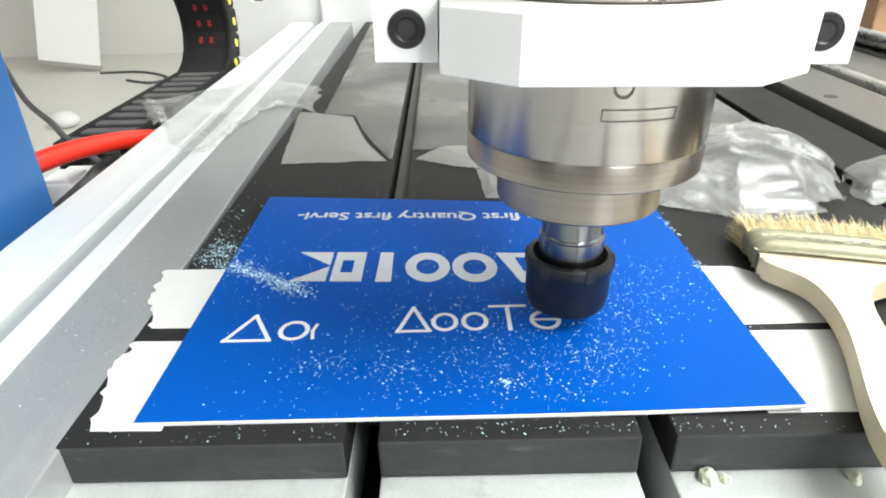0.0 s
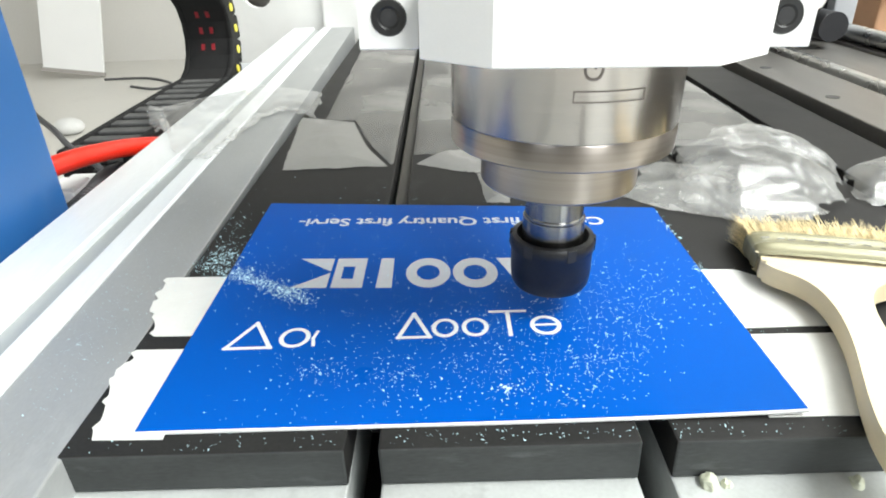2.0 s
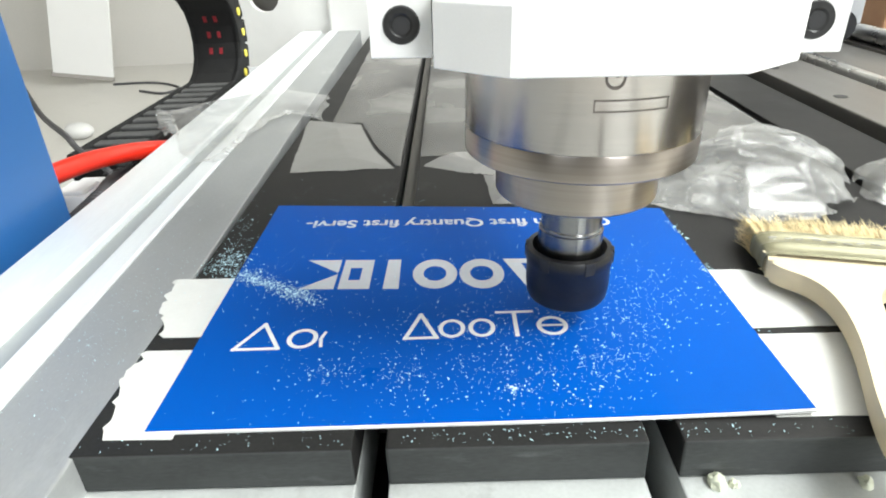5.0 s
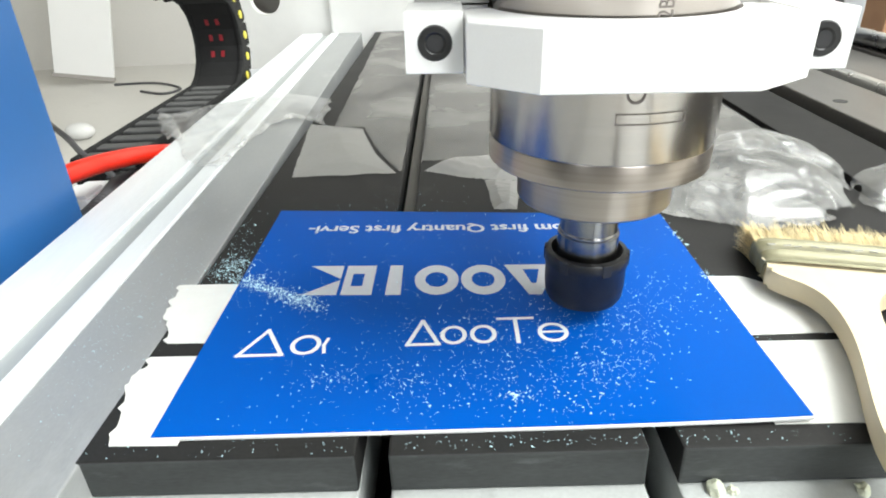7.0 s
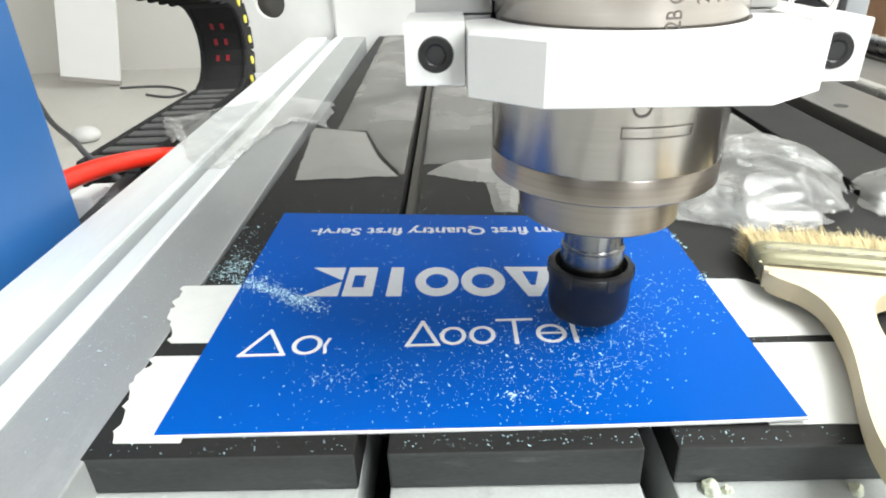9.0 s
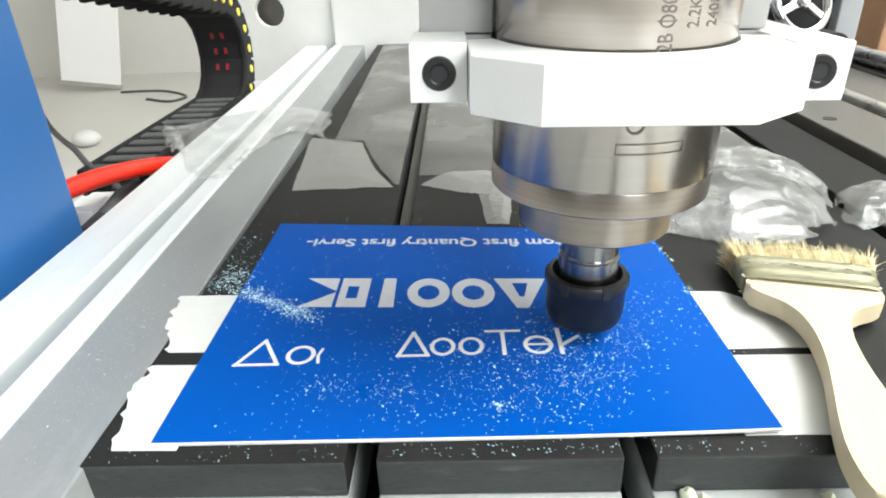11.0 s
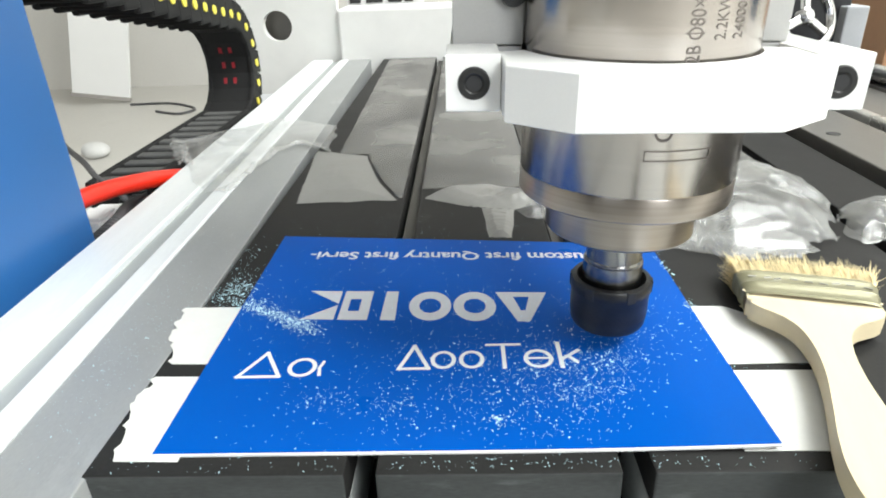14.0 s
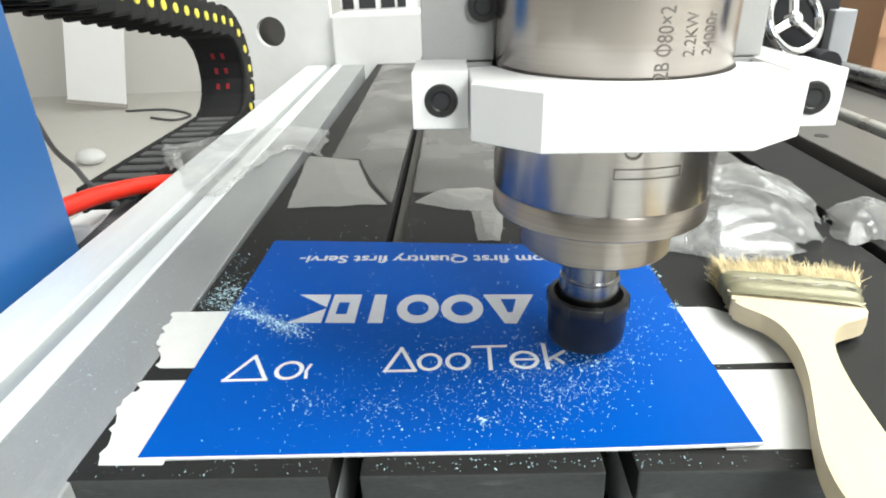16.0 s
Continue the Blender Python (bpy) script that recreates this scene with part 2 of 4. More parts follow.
def clear_film(name, haze, gloss, tint, rough=0.07, clouds=45):
    """Thin clear plastic: mostly see-through, a little milky, with a sharp gloss."""
    m = bpy.data.materials.new(name)
    m.use_nodes = True
    n, l = m.node_tree.nodes, m.node_tree.links
    n.remove(n["Principled BSDF"])
    clear, milk, shine = n.new("ShaderNodeBsdfTransparent"), n.new("ShaderNodeBsdfDiffuse"), n.new("ShaderNodeBsdfGlossy")
    milk.inputs["Color"].default_value = (*tint, 1)
    shine.inputs["Roughness"].default_value = rough
    cloud = n.new("ShaderNodeTexNoise")
    cloud.inputs["Scale"].default_value = clouds
    cloud.inputs["Detail"].default_value = 6
    tc = n.new("ShaderNodeTexCoord")
    l.new(tc.outputs["Object"], cloud.inputs["Vector"])
    amount = n.new("ShaderNodeMapRange")
    amount.inputs["From Min"].default_value, amount.inputs["From Max"].default_value = 0.32, 0.72
    amount.inputs["To Min"].default_value, amount.inputs["To Max"].default_value = haze * 0.45, haze * 1.6
    l.new(cloud.outputs[0], amount.inputs["Value"])
    body, whole = n.new("ShaderNodeMixShader"), n.new("ShaderNodeMixShader")
    l.new(amount.outputs[0], body.inputs[0])
    l.new(clear.outputs[0], body.inputs[1])
    l.new(milk.outputs[0], body.inputs[2])
    edge = n.new("ShaderNodeLayerWeight")
    edge.inputs["Blend"].default_value = 0.35
    amt = n.new("ShaderNodeMath")
    amt.operation = "MULTIPLY_ADD"
    l.new(edge.outputs["Facing"], amt.inputs[0])
    amt.inputs[1].default_value, amt.inputs[2].default_value = gloss * 1.3, gloss * 0.5
    l.new(amt.outputs[0], whole.inputs[0])
    l.new(body.outputs[0], whole.inputs[1])
    l.new(shine.outputs[0], whole.inputs[2])
    l.new(whole.outputs[0], n["Material Output"].inputs["Surface"])
    return m


M["film"] = clear_film("clear_wrap", 0.30, 0.075, (0.64, 0.64, 0.62), 0.20)
M["film_flat"] = clear_film("clear_wrap_flat", 0.34, 0.05, (0.42, 0.41, 0.39), 0.38, 12)
M["film_drape"] = clear_film("thin_clear_wrap", 0.16, 0.16, (0.80, 0.80, 0.79), 0.12)
M["steel"] = turned("brushed_steel", (0.42, 0.388, 0.36), 0.22, 0.55, 0.05)
M["steel_band"] = turned("turned_steel", (0.36, 0.322, 0.285), 0.30, 0.55, 0.07)
M["shaft"] = turned("ground_steel", (0.27, 0.265, 0.255), 0.25, 0.5, 0.06)


# ---- mesh helpers ----
def finish(bm, name, material, parent=None, label="", smooth=False):
    bmesh.ops.recalc_face_normals(bm, faces=bm.faces)
    me = bpy.data.meshes.new(name)
    bm.to_mesh(me)
    bm.free()
    me.materials.append(M[material])
    if smooth:
        me.shade_smooth()
        me.set_sharp_from_angle(angle=radians(32))
    ob = new(name, me)
    if parent:
        ob.parent = parent
    if label:
        ob["label"] = label
    return ob


def part(name, bm, material, parent=None, label="", smooth=False):
    return finish(bm, name, material, parent, label, smooth)


def box(x0, x1, y0, y1, z0, z1, bevel=0.0, seg=2, bm=None):
    bm = bm or bmesh.new()
    m = Matrix.LocRotScale(((x0 + x1) / 2, (y0 + y1) / 2, (z0 + z1) / 2), None, (x1 - x0, y1 - y0, z1 - z0))
    made = bmesh.ops.create_cube(bm, size=1, matrix=m)
    if bevel:
        edges = list({e for v in made["verts"] for e in v.link_edges})
        bmesh.ops.bevel(bm, geom=edges, offset=bevel, segments=seg, affect="EDGES", profile=0.6)
    return bm


def lathe(profile, seg=64, bm=None, m=None, caps=True):
    """profile: (radius, height) from low to high, turned round z."""
    bm = bm or bmesh.new()
    rings = []
    for r, z in profile:
        ring = []
        for k in range(seg):
            a = 2 * math.pi * k / seg
            v = Vector((r * math.cos(a), r * math.sin(a), z))
            ring.append(bm.verts.new(m @ v if m else v))
        rings.append(ring)
    for a, b in zip(rings, rings[1:]):
        for k in range(seg):
            bm.faces.new((a[k], a[(k + 1) % seg], b[(k + 1) % seg], b[k]))
    if caps:
        bm.faces.new(rings[0][::-1])
        bm.faces.new(rings[-1])
    return bm


def prism(outline, z0, z1, bm=None, bevel=0.0, m=None):
    """A flat outline in x, y, raised from z0 to z1."""
    bm = bm or bmesh.new()
    lo = [bm.verts.new(Vector((x, y, z0))) for x, y in outline]
    hi = [bm.verts.new(Vector((x, y, z1))) for x, y in outline]
    n = len(outline)
    faces = [bm.faces.new(lo[::-1]), bm.faces.new(hi)]
    for k in range(n):
        faces.append(bm.faces.new((lo[k], lo[(k + 1) % n], hi[(k + 1) % n], hi[k])))
    if bevel:
        edges = list({e for v in hi + lo for e in v.link_edges if (e.verts[0].co.z == e.verts[1].co.z)})
        bmesh.ops.bevel(bm, geom=edges, offset=bevel, segments=3, affect="EDGES", profile=0.5)
    if m:
        bmesh.ops.transform(bm, matrix=m, verts=bm.verts)
    return bm


def tube(points, r, seg=12, bm=None):
    """A round hose along smooth points."""
    bm = bm or bmesh.new()
    pts = [Vector(p) for p in points]
    fine = []
    for k in range(len(pts) - 1):
        p0, p1, p2, p3 = pts[max(k - 1, 0)], pts[k], pts[k + 1], pts[min(k + 2, len(pts) - 1)]
        for s in range(8):
            t = s / 8
            fine.append(0.5 * (2 * p1 + (p2 - p0) * t + (2 * p0 - 5 * p1 + 4 * p2 - p3) * t * t + (3 * p1 - p0 - 3 * p2 + p3) * t ** 3))
    fine.append(pts[-1])
    rings = []
    for k, p in enumerate(fine):
        d = (fine[min(k + 1, len(fine) - 1)] - fine[max(k - 1, 0)]).normalized()
        side = d.cross(Vector((0, 0, 1)) if abs(d.z) < 0.95 else Vector((0, 1, 0))).normalized()
        up = side.cross(d)
        rings.append([bm.verts.new(p + r * (math.cos(a) * side + math.sin(a) * up)) for a in (2 * math.pi * j / seg for j in range(seg))])
    for a, b in zip(rings, rings[1:]):
        for j in range(seg):
            bm.faces.new((a[j], a[(j + 1) % seg], b[(j + 1) % seg], b[j]))
    bm.faces.new(rings[0][::-1])
    bm.faces.new(rings[-1])
    return bm


def moved(bm, m):
    bmesh.ops.transform(bm, matrix=m, verts=bm.verts)
    return bm


def thing(name, label, category, group="", at=(0, 0, 0)):
    ob = tagged(new(name), label, category, group)
    ob.location = at
    ob.empty_display_size = 0.01
    return ob


def structure(ob, label="", category=""):
    return tagged(ob, label, category, kind="structure")


def text_mesh(words, size, depth=0.0, bold=0.0):
    """Lettering as a bmesh, standing on x from 0, with its width."""
    cu = bpy.data.curves.new("lettering", "FONT")
    cu.body, cu.size, cu.extrude, cu.resolution_u, cu.offset = words, size, depth, 4, bold
    ob = new("lettering", cu)
    me = bpy.data.meshes.new_from_object(ob.evaluated_get(bpy.context.evaluated_depsgraph_get()))
    bpy.data.objects.remove(ob)
    bm = bmesh.new()
    bm.from_mesh(me)
    bpy.data.meshes.remove(me)
    xs = [v.co.x for v in bm.verts] or [0, 1]
    return bm, min(xs), max(xs)


# ---- the hall ----
structure(finish(box(-4.5, 4.5, -2.6, 6.2, -0.80, -0.75), "floor", "floor"), "pale worn concrete workshop floor", "floor")
structure(finish(box(-4.5, 4.5, 5.2, 5.35, -0.75, 3.5), "wall_north", "wall"), "cream painted workshop wall", "wall")
structure(finish(box(-4.65, -4.5, -2.6, 5.35, -0.75, 3.5), "wall_west", "wall"), "cream painted workshop wall", "wall")
structure(finish(box(4.5, 4.65, -2.6, 5.35, -0.75, 3.5), "wall_east", "wall"), "cream painted workshop wall", "wall")


# unseen wall, added dark so the barrel mirrors dark bands between windows
def south_wall():
    bm = bmesh.new()
    for x0, x1, z0, z1 in ((-4.5, -1.95, -0.75, 3.5), (-0.45, 0.65, -0.75, 3.5), (2.15, 4.5, -0.75, 3.5),
                           (-1.95, -0.45, -0.75, 0.6), (-1.95, -0.45, 2.1, 3.5), (0.65, 2.15, -0.75, 0.6), (0.65, 2.15, 2.1, 3.5)):
        box(x0, x1, -2.75, -2.6, z0, z1, bm=bm)
    structure(finish(bm, "wall_south", "reflected_dark"), "unseen dark wall added for the barrel's reflections, with two window openings", "wall")


south_wall()


# unseen ceiling, opened only where the added lamps hang
def ceiling():
    bm = bmesh.new()
    for x0, x1, y0, y1 in ((-4.65, 1.2, -2.75, 5.35), (3.8, 4.65, -2.75, 5.35), (1.2, 3.8, -2.75, -1.65), (1.2, 3.8, 0.7, 1.5), (1.2, 3.8, 3.2, 5.35)):
        box(x0, x1, y0, y1, 3.5, 3.62, bm=bm)
    structure(finish(bm, "ceiling", "wall"), "unseen plain ceiling with two openings made for the added lamps", "ceiling")


ceiling()

# ---- the machine bed ----
BOARDS = [(-0.1260, -0.0358), (-0.0252, 0.0572), (0.0677, 0.1465), (0.1575, 0.2362), (0.2456, 0.2955)]
Y0, Y1 = 0.152, 1.085


def bed():
    base = thing("machine_bed", "slotted aluminium router bed on a steel frame", "machine bed")
    part("frame", box(-0.20, 0.40, 0.02, 0.98, -0.60, -0.053, 0.004), "grey_part", base, "grey steel box frame")
    for x in (-0.17, 0.33):
        for y in (0.06, 0.86):
            part("leg", box(x, x + 0.06, y, y + 0.06, -0.75, -0.60, 0.003), "grey_part", base)
    # floor coloured black for the shade deep between the boards
    part("recess_shade", box(-0.165, 0.2955, 0.02, Y1, -0.052, -0.046), "recess_shade", base, "channel floor with its shade in the black colour")
    for x0, x1 in BOARDS:
        part("bed_profile", box(x0, x1, 0.02, Y1, -0.0455, -0.0157, 0.0008), "alu_bed", base, "dusty pale aluminium profile")
    for (_, x0), (x1, _) in zip(BOARDS, BOARDS[1:]):
        part("slot_strip", box(x0 + 0.0022, x1 - 0.0002, 0.19, Y1, -0.030, -0.0062, 0.0005, 1), "slot_grey", base, "dark grey strip in the slot")
    return base


bed()
for x0, x1 in BOARDS:
    b = finish(box(x0, x1, Y0, Y1, -0.0155, 0.0, 0.0009), "bed_board", "pvc")
    # the front ends are a paler grey and rougher than the tops
    b.data.materials.append(M["end_pvc"])
    for f in b.data.polygons:
        if f.normal.y < -0.3:
            f.material_index = 1
    tagged(b, "black plastic bed board dusted with chips", "board", "bed boards")


def side_rail():
    r = thing("side_rail", "bright milled aluminium edge rail of the machine bed", "rail")
    part("outer_flange", box(-0.2255, -0.1918, 0.0, 1.09, -0.05, 0.0015, 0.0022, 3), "alu", r)
    part("groove", box(-0.1918, -0.1788, 0.0, 1.09, -0.05, -0.0030), "groove", r, "recessed groove with shade in its grey")
    part("inner_flange", box(-0.1788, -0.165, 0.0, 1.09, -0.05, 0.0010, 0.0015, 3), "alu", r)
    part("edge_plate", box(-0.1648, -0.1270, 0.0, 1.09, -0.0455, -0.0004, 0.0008), "alu_dusty", r, "grey dusty flat edge plate")
    pivot = Matrix.Translation((-0.165, 0.25, 0))
    r.matrix_world = pivot @ Matrix.Rotation(radians(1.5), 4, "Z") @ pivot.inverted()
    return r


side_rail()


def guide_rail():
    g = thing("guide_rail", "oiled steel linear guide with mounting holes", "guide rail")
    # the two black strips here paint the shade of the gaps
    part("base_strip", box(0.2957, 0.306, 0.15, 1.2, -0.05, -0.008), "recess_shade", g, "black strip standing for the shaded gap")
    part("rail_bar", box(0.306, 0.366, 0.15, 1.2, -0.05, 0.006, 0.0012), "rail_grey", g)
    part("slot_strip", box(0.366, 0.377, 0.15, 1.2, -0.05, -0.004), "recess_shade", g)
    part("front_lip", box(0.377, 0.388, 0.15, 1.2, -0.05, 0.010, 0.004, 3), "rod", g, "bright rounded lip", True)
    part("upper_bar", box(0.388, 0.458, 0.15, 1.2, -0.05, 0.006, 0.001), "rail_grey", g)
    bm = lathe([(0.009, 0.15), (0.009, 1.2)], 24, m=Matrix.Translation((0.472, 0, 0.018)) @ Matrix.Rotation(-math.pi / 2, 4, "X"))
    part("guide_rod", bm, "rod", g, "polished steel guide rod", True)
    part("back_bar", box(0.458, 0.54, 0.15, 1.2, -0.05, 0.009), "rail_grey", g)
    for k in range(7):
        y = 0.287 + k * 0.12
        # a flat dark disc on the bar stands for each hole's shade
        part("mounting_hole", lathe([(0.0056, 0.0050), (0.0056, 0.0063), (0.0002, 0.0063)], 20, m=Matrix.Translation((0.322, y, 0))), "recess_shade", g, "dark disc standing for a shaded countersunk hole", True)
    return g


guide_rail()


def rear_end():
    e = thing("end_frame", "white painted end frame at the far end of the bed", "machine frame")
    outer, inner = [], []
    bm = bmesh.new()
    n = 48
    for y in (1.115, 1.10):
        o, i = [], []
        for k in range(n):
            a = 2 * math.pi * k / n
            ca, sa = math.cos(a), math.sin(a)
            s = 1 / max(abs(ca), abs(sa))
            o.append(bm.verts.new((-0.304 + ca * s * (0.13 if ca < 0 else 0.104), y, 0.057 + sa * s * 0.17)))
            i.append(bm.verts.new((-0.304 + ca * 0.0245, y, 0.057 + sa * 0.0245)))
        outer.append(o)
        inner.append(i)
    for k in range(n):
        j = (k + 1) % n
        bm.faces.new((outer[1][k], outer[1][j], inner[1][j], inner[1][k]))
        bm.faces.new((outer[0][k], inner[0][k], inner[0][j], outer[0][j]))
        bm.faces.new((inner[1][k], inner[1][j], inner[0][j], inner[0][k]))
        bm.faces.new((outer[1][k], outer[0][k], outer[0][j], outer[1][j]))
    part("hole_plate", bm, "white_paint", e, "white plate with a round cable hole")
    part("hole_backing", box(-0.35, -0.26, 1.14, 1.155, 0.0, 0.11), "rail_grey", e)
    part("end_beam", box(-0.199, 0.54, 1.09, 1.19, -0.10, 0.080, 0.004), "white_paint", e)
    part("end_post", box(-0.40, 0.50, 1.12, 1.135, -0.75, -0.1), "white_paint", e)
    return e


rear_end()


def notice():
    s = thing("notice_board", "white printed notice with dark unreadable marks", "sign")
    part("panel", box(-0.20, -0.06, 1.205, 1.21, -0.12, 0.17), "board", s)
    for x0, x1 in ((-0.195, -0.175), (-0.165, -0.135), (-0.125, -0.100), (-0.095, -0.08)):
        part("mark", box(x0, x1, 1.2035, 1.2045, 0.082, 0.108), "dark_part", s)
    return s


notice()


# ---- the moving gantry and its spindle ----
def gantry():
    g = thing("gantry", "blue painted gantry carrying the spindle", "gantry")
    part("side_plate", box(-0.285, -0.245, 0.275, 0.378, -0.30, 0.62, 0.003, 3), "blue_paint", g, "glossy blue steel side plate")
    part("crossbeam", box(-0.285, 0.60, 0.31, 0.378, 0.36, 0.50, 0.004), "white_paint", g, "white crossbeam")
    part("side_plate", box(0.56, 0.60, 0.275, 0.378, -0.30, 0.62, 0.003, 3), "blue_paint", g)
    return g


GANTRY = gantry()


def bolt_head(name, x, y, z, r, parent):
    """A socket head cap screw that faces the front (-y)."""
    m = Matrix.Translation((x, y, z)) @ Matrix.Rotation(math.pi / 2, 4, "X")
    h = part(name, lathe([(r, -0.004), (r, 0.0028), (r * 0.93, 0.0036), (r * 0.62, 0.0036), (r * 0.50, 0.0031)], 32, m=m), "black_bolt", parent, "black socket head bolt", True)
    # solid dark hexagon in place of the socket's shaded hollow
    part("socket", lathe([(r * 0.50, 0.0), (r * 0.50, 0.0033)], 6, m=m), "recess_shade", h)
    return h


def bend(bm, radius, angle, z, size_axis):
    """Lays flat lettering (x along, y across) upright on a cylinder's front: x runs up, y runs round it."""
    for v in bm.verts:
        u, w = v.co.x, v.co.y
        a = angle - w / radius
        v.co = Vector((radius * math.sin(a), -radius * math.cos(a), z + u))


def spindle():
    s = thing("spindle", "brushed steel router spindle held in a white clamp", "spindle")
    part("lower_band", lathe([(0.0395, 0.0715), (0.0400, 0.0720), (0.0400, 0.0800), (0.03985, 0.0804)], 96), "steel_band", s, "darker turned steel lower band", True)
    part("barrel", lathe([(0.0398, 0.0805), (0.0400, 0.0809), (0.0400, 0.31)], 96), "steel", s, "brushed steel barrel", True)
    part("nose", lathe([(0.0262, 0.0556), (0.0284, 0.0557), (0.0289, 0.0563), (0.0290, 0.0714)], 80), "steel_band", s, "stepped steel nose", True)
    part("shaft", lathe([(0.0112, 0.024), (0.0121, 0.0270), (0.0121, 0.0396), (0.0117, 0.0400), (0.0117, 0.0406), (0.0113, 0.0412), (0.0113, 0.0580)], 48), "shaft", s, "ground steel shaft", True)
    nut = bmesh.new()
    prof = [(0.0040, 0.0098), (0.0116, 0.0095), (0.0146, 0.0103), (0.0156, 0.0121), (0.0161, 0.0170), (0.0161, 0.0258), (0.0166, 0.0266), (0.0167, 0.0306), (0.0162, 0.0316), (0.0142, 0.0319), (0.0136, 0.0305), (0.0124, 0.0272)]
    lathe(prof, 64, nut)
    nut_ob = part("collet_nut", nut, "nut", s, "black oxide collet nut", True)
    for k in range(6):
        m = Matrix.Rotation(k * math.pi / 3 + 0.3, 4, "Z")
        bm = box(-0.0020, 0.0020, -0.0169, -0.0150, 0.0264, 0.0318, 0.0004)
        bmesh.ops.transform(bm, matrix=m, verts=bm.verts)
        # dark block in place of a notch's shade
        part("spanner_notch", bm, "recess_shade", nut_ob)
    part("cutter", lathe([(0.0001, 0.0004), (0.0006, 0.0030), (0.0016, 0.0070), (0.0016, 0.0300)], 16), "carbide", s, "slim carbide engraving cutter", True)

    # the split clamp: ears with bolts, a faceted front
    z0, z1 = 0.1068, 0.1244
    arc = [(0.0412 * math.sin(a), -0.0412 * math.cos(a)) for a in (math.radians(d) for d in range(80, -81, -8))]
    front = [(-0.0500, -0.0100), (-0.0495, -0.0400), (-0.0300, -0.0552), (0.0300, -0.0552), (0.0495, -0.0400), (0.0500, -0.0100)] + arc
    part("clamp_front", prism(front, z0, z1, bevel=0.0006), "white_paint", s, "white faceted clamp half")
    for sx in (-1, 1):
        ey = -0.0270
        ear = [(sx * 0.0501, ey), (sx * 0.0680, ey), (sx * 0.0680, 0.0), (sx * 0.0501, 0.0)]
        low, high = (z0 + 0.0006, z1 + 0.0014) if sx < 0 else (z0 - 0.0002, z1 + 0.0004)
        e = part("clamp_ear", prism(ear if sx < 0 else ear[::-1], low, high, bevel=0.0005), "white_paint", s)
        bolt_head("bolt", sx * 0.0588, ey + 0.0028, (low + high) / 2, 0.0054, e)
    part("clamp_back", prism([(-0.0670, 0.0005), (-0.0412, 0.0005)] + [(0.0412 * math.cos(a), 0.0412 * math.sin(a)) for a in (math.radians(d) for d in range(176, 0, -8))] + [(0.0412, 0.0005), (0.0670, 0.0005), (0.0670, 0.08), (-0.0670, 0.08)], z0, z1), "half_white", s)
    block = part("mount_block", box(-0.0660, -0.0405, 0.002, 0.08, 0.1249, 0.31, 0.0006), "half_white", s, "greyish white mount block")
    part("mount_block", box(0.0405, 0.0535, 0.002, 0.08, 0.1249, 0.31, 0.0006), "half_white", s)
    part("mount_back", box(-0.0660, 0.0660, 0.0805, 0.0945, 0.10, 0.50, 0.0006), "half_white", s)
    bolt_head("bolt", -0.0445, 0.0020, 0.1430, 0.0052, block)

    # etched writing and the direction mark
    for words, ang, zz, size in (("2B O80×2", 12.0, 0.1242, 0.0066), ("2.2KW", 23.5, 0.1305, 0.0058), ("24000r", 33.5, 0.1305, 0.0058)):
        bm, lo, hi = text_mesh(words, size)
        if "O" in words:
            # the diameter sign: a bar through the round letter
            tmp, _, end = text_mesh("2B O", size)
            tmp.free()
            mid_x, w = end - 0.36 * size, 0.035 * size
            bm.faces.new([bm.verts.new(p) for p in ((mid_x - w, -0.08 * size, 0), (mid_x + w, -0.08 * size, 0), (mid_x + w, 0.80 * size, 0), (mid_x - w, 0.80 * size, 0))])
        for v in bm.verts:
            v.co.x = (v.co.x - lo) * 0.74
        bend(bm, 0.04012, math.radians(ang), zz, size)
        part("etched_writing", bm, "ink", s, "dark etched rating letters")
    bm, lo, hi = text_mesh("G", 0.0085)
    bend(bm, 0.04012, math.radians(5.0), 0.0996, 0.0085)
    part("etched_writing", bm, "ink", s)
    ring = bmesh.new()
    for a0, a1, za, zb in ((-7, 25.5, 0.0968, 0.0972), (-7, 25.5, 0.0936, 0.0940), (-7, -6.3, 0.0936, 0.0972), (25, 25.7, 0.0936, 0.0972)):
        k = max(2, int((a1 - a0) / 3))
        row = [[ring.verts.new((0.04012 * math.sin(math.radians(a0 + (a1 - a0) * j / k)), -0.04012 * math.cos(math.radians(a0 + (a1 - a0) * j / k)), z)) for j in range(k + 1)] for z in (za, zb)]
        for j in range(k):
            ring.faces.new((row[0][j], row[0][j + 1], row[1][j + 1], row[1][j]))
    part("direction_mark", ring, "ink", s, "etched long box mark")
    return s


SPINDLE = spindle()


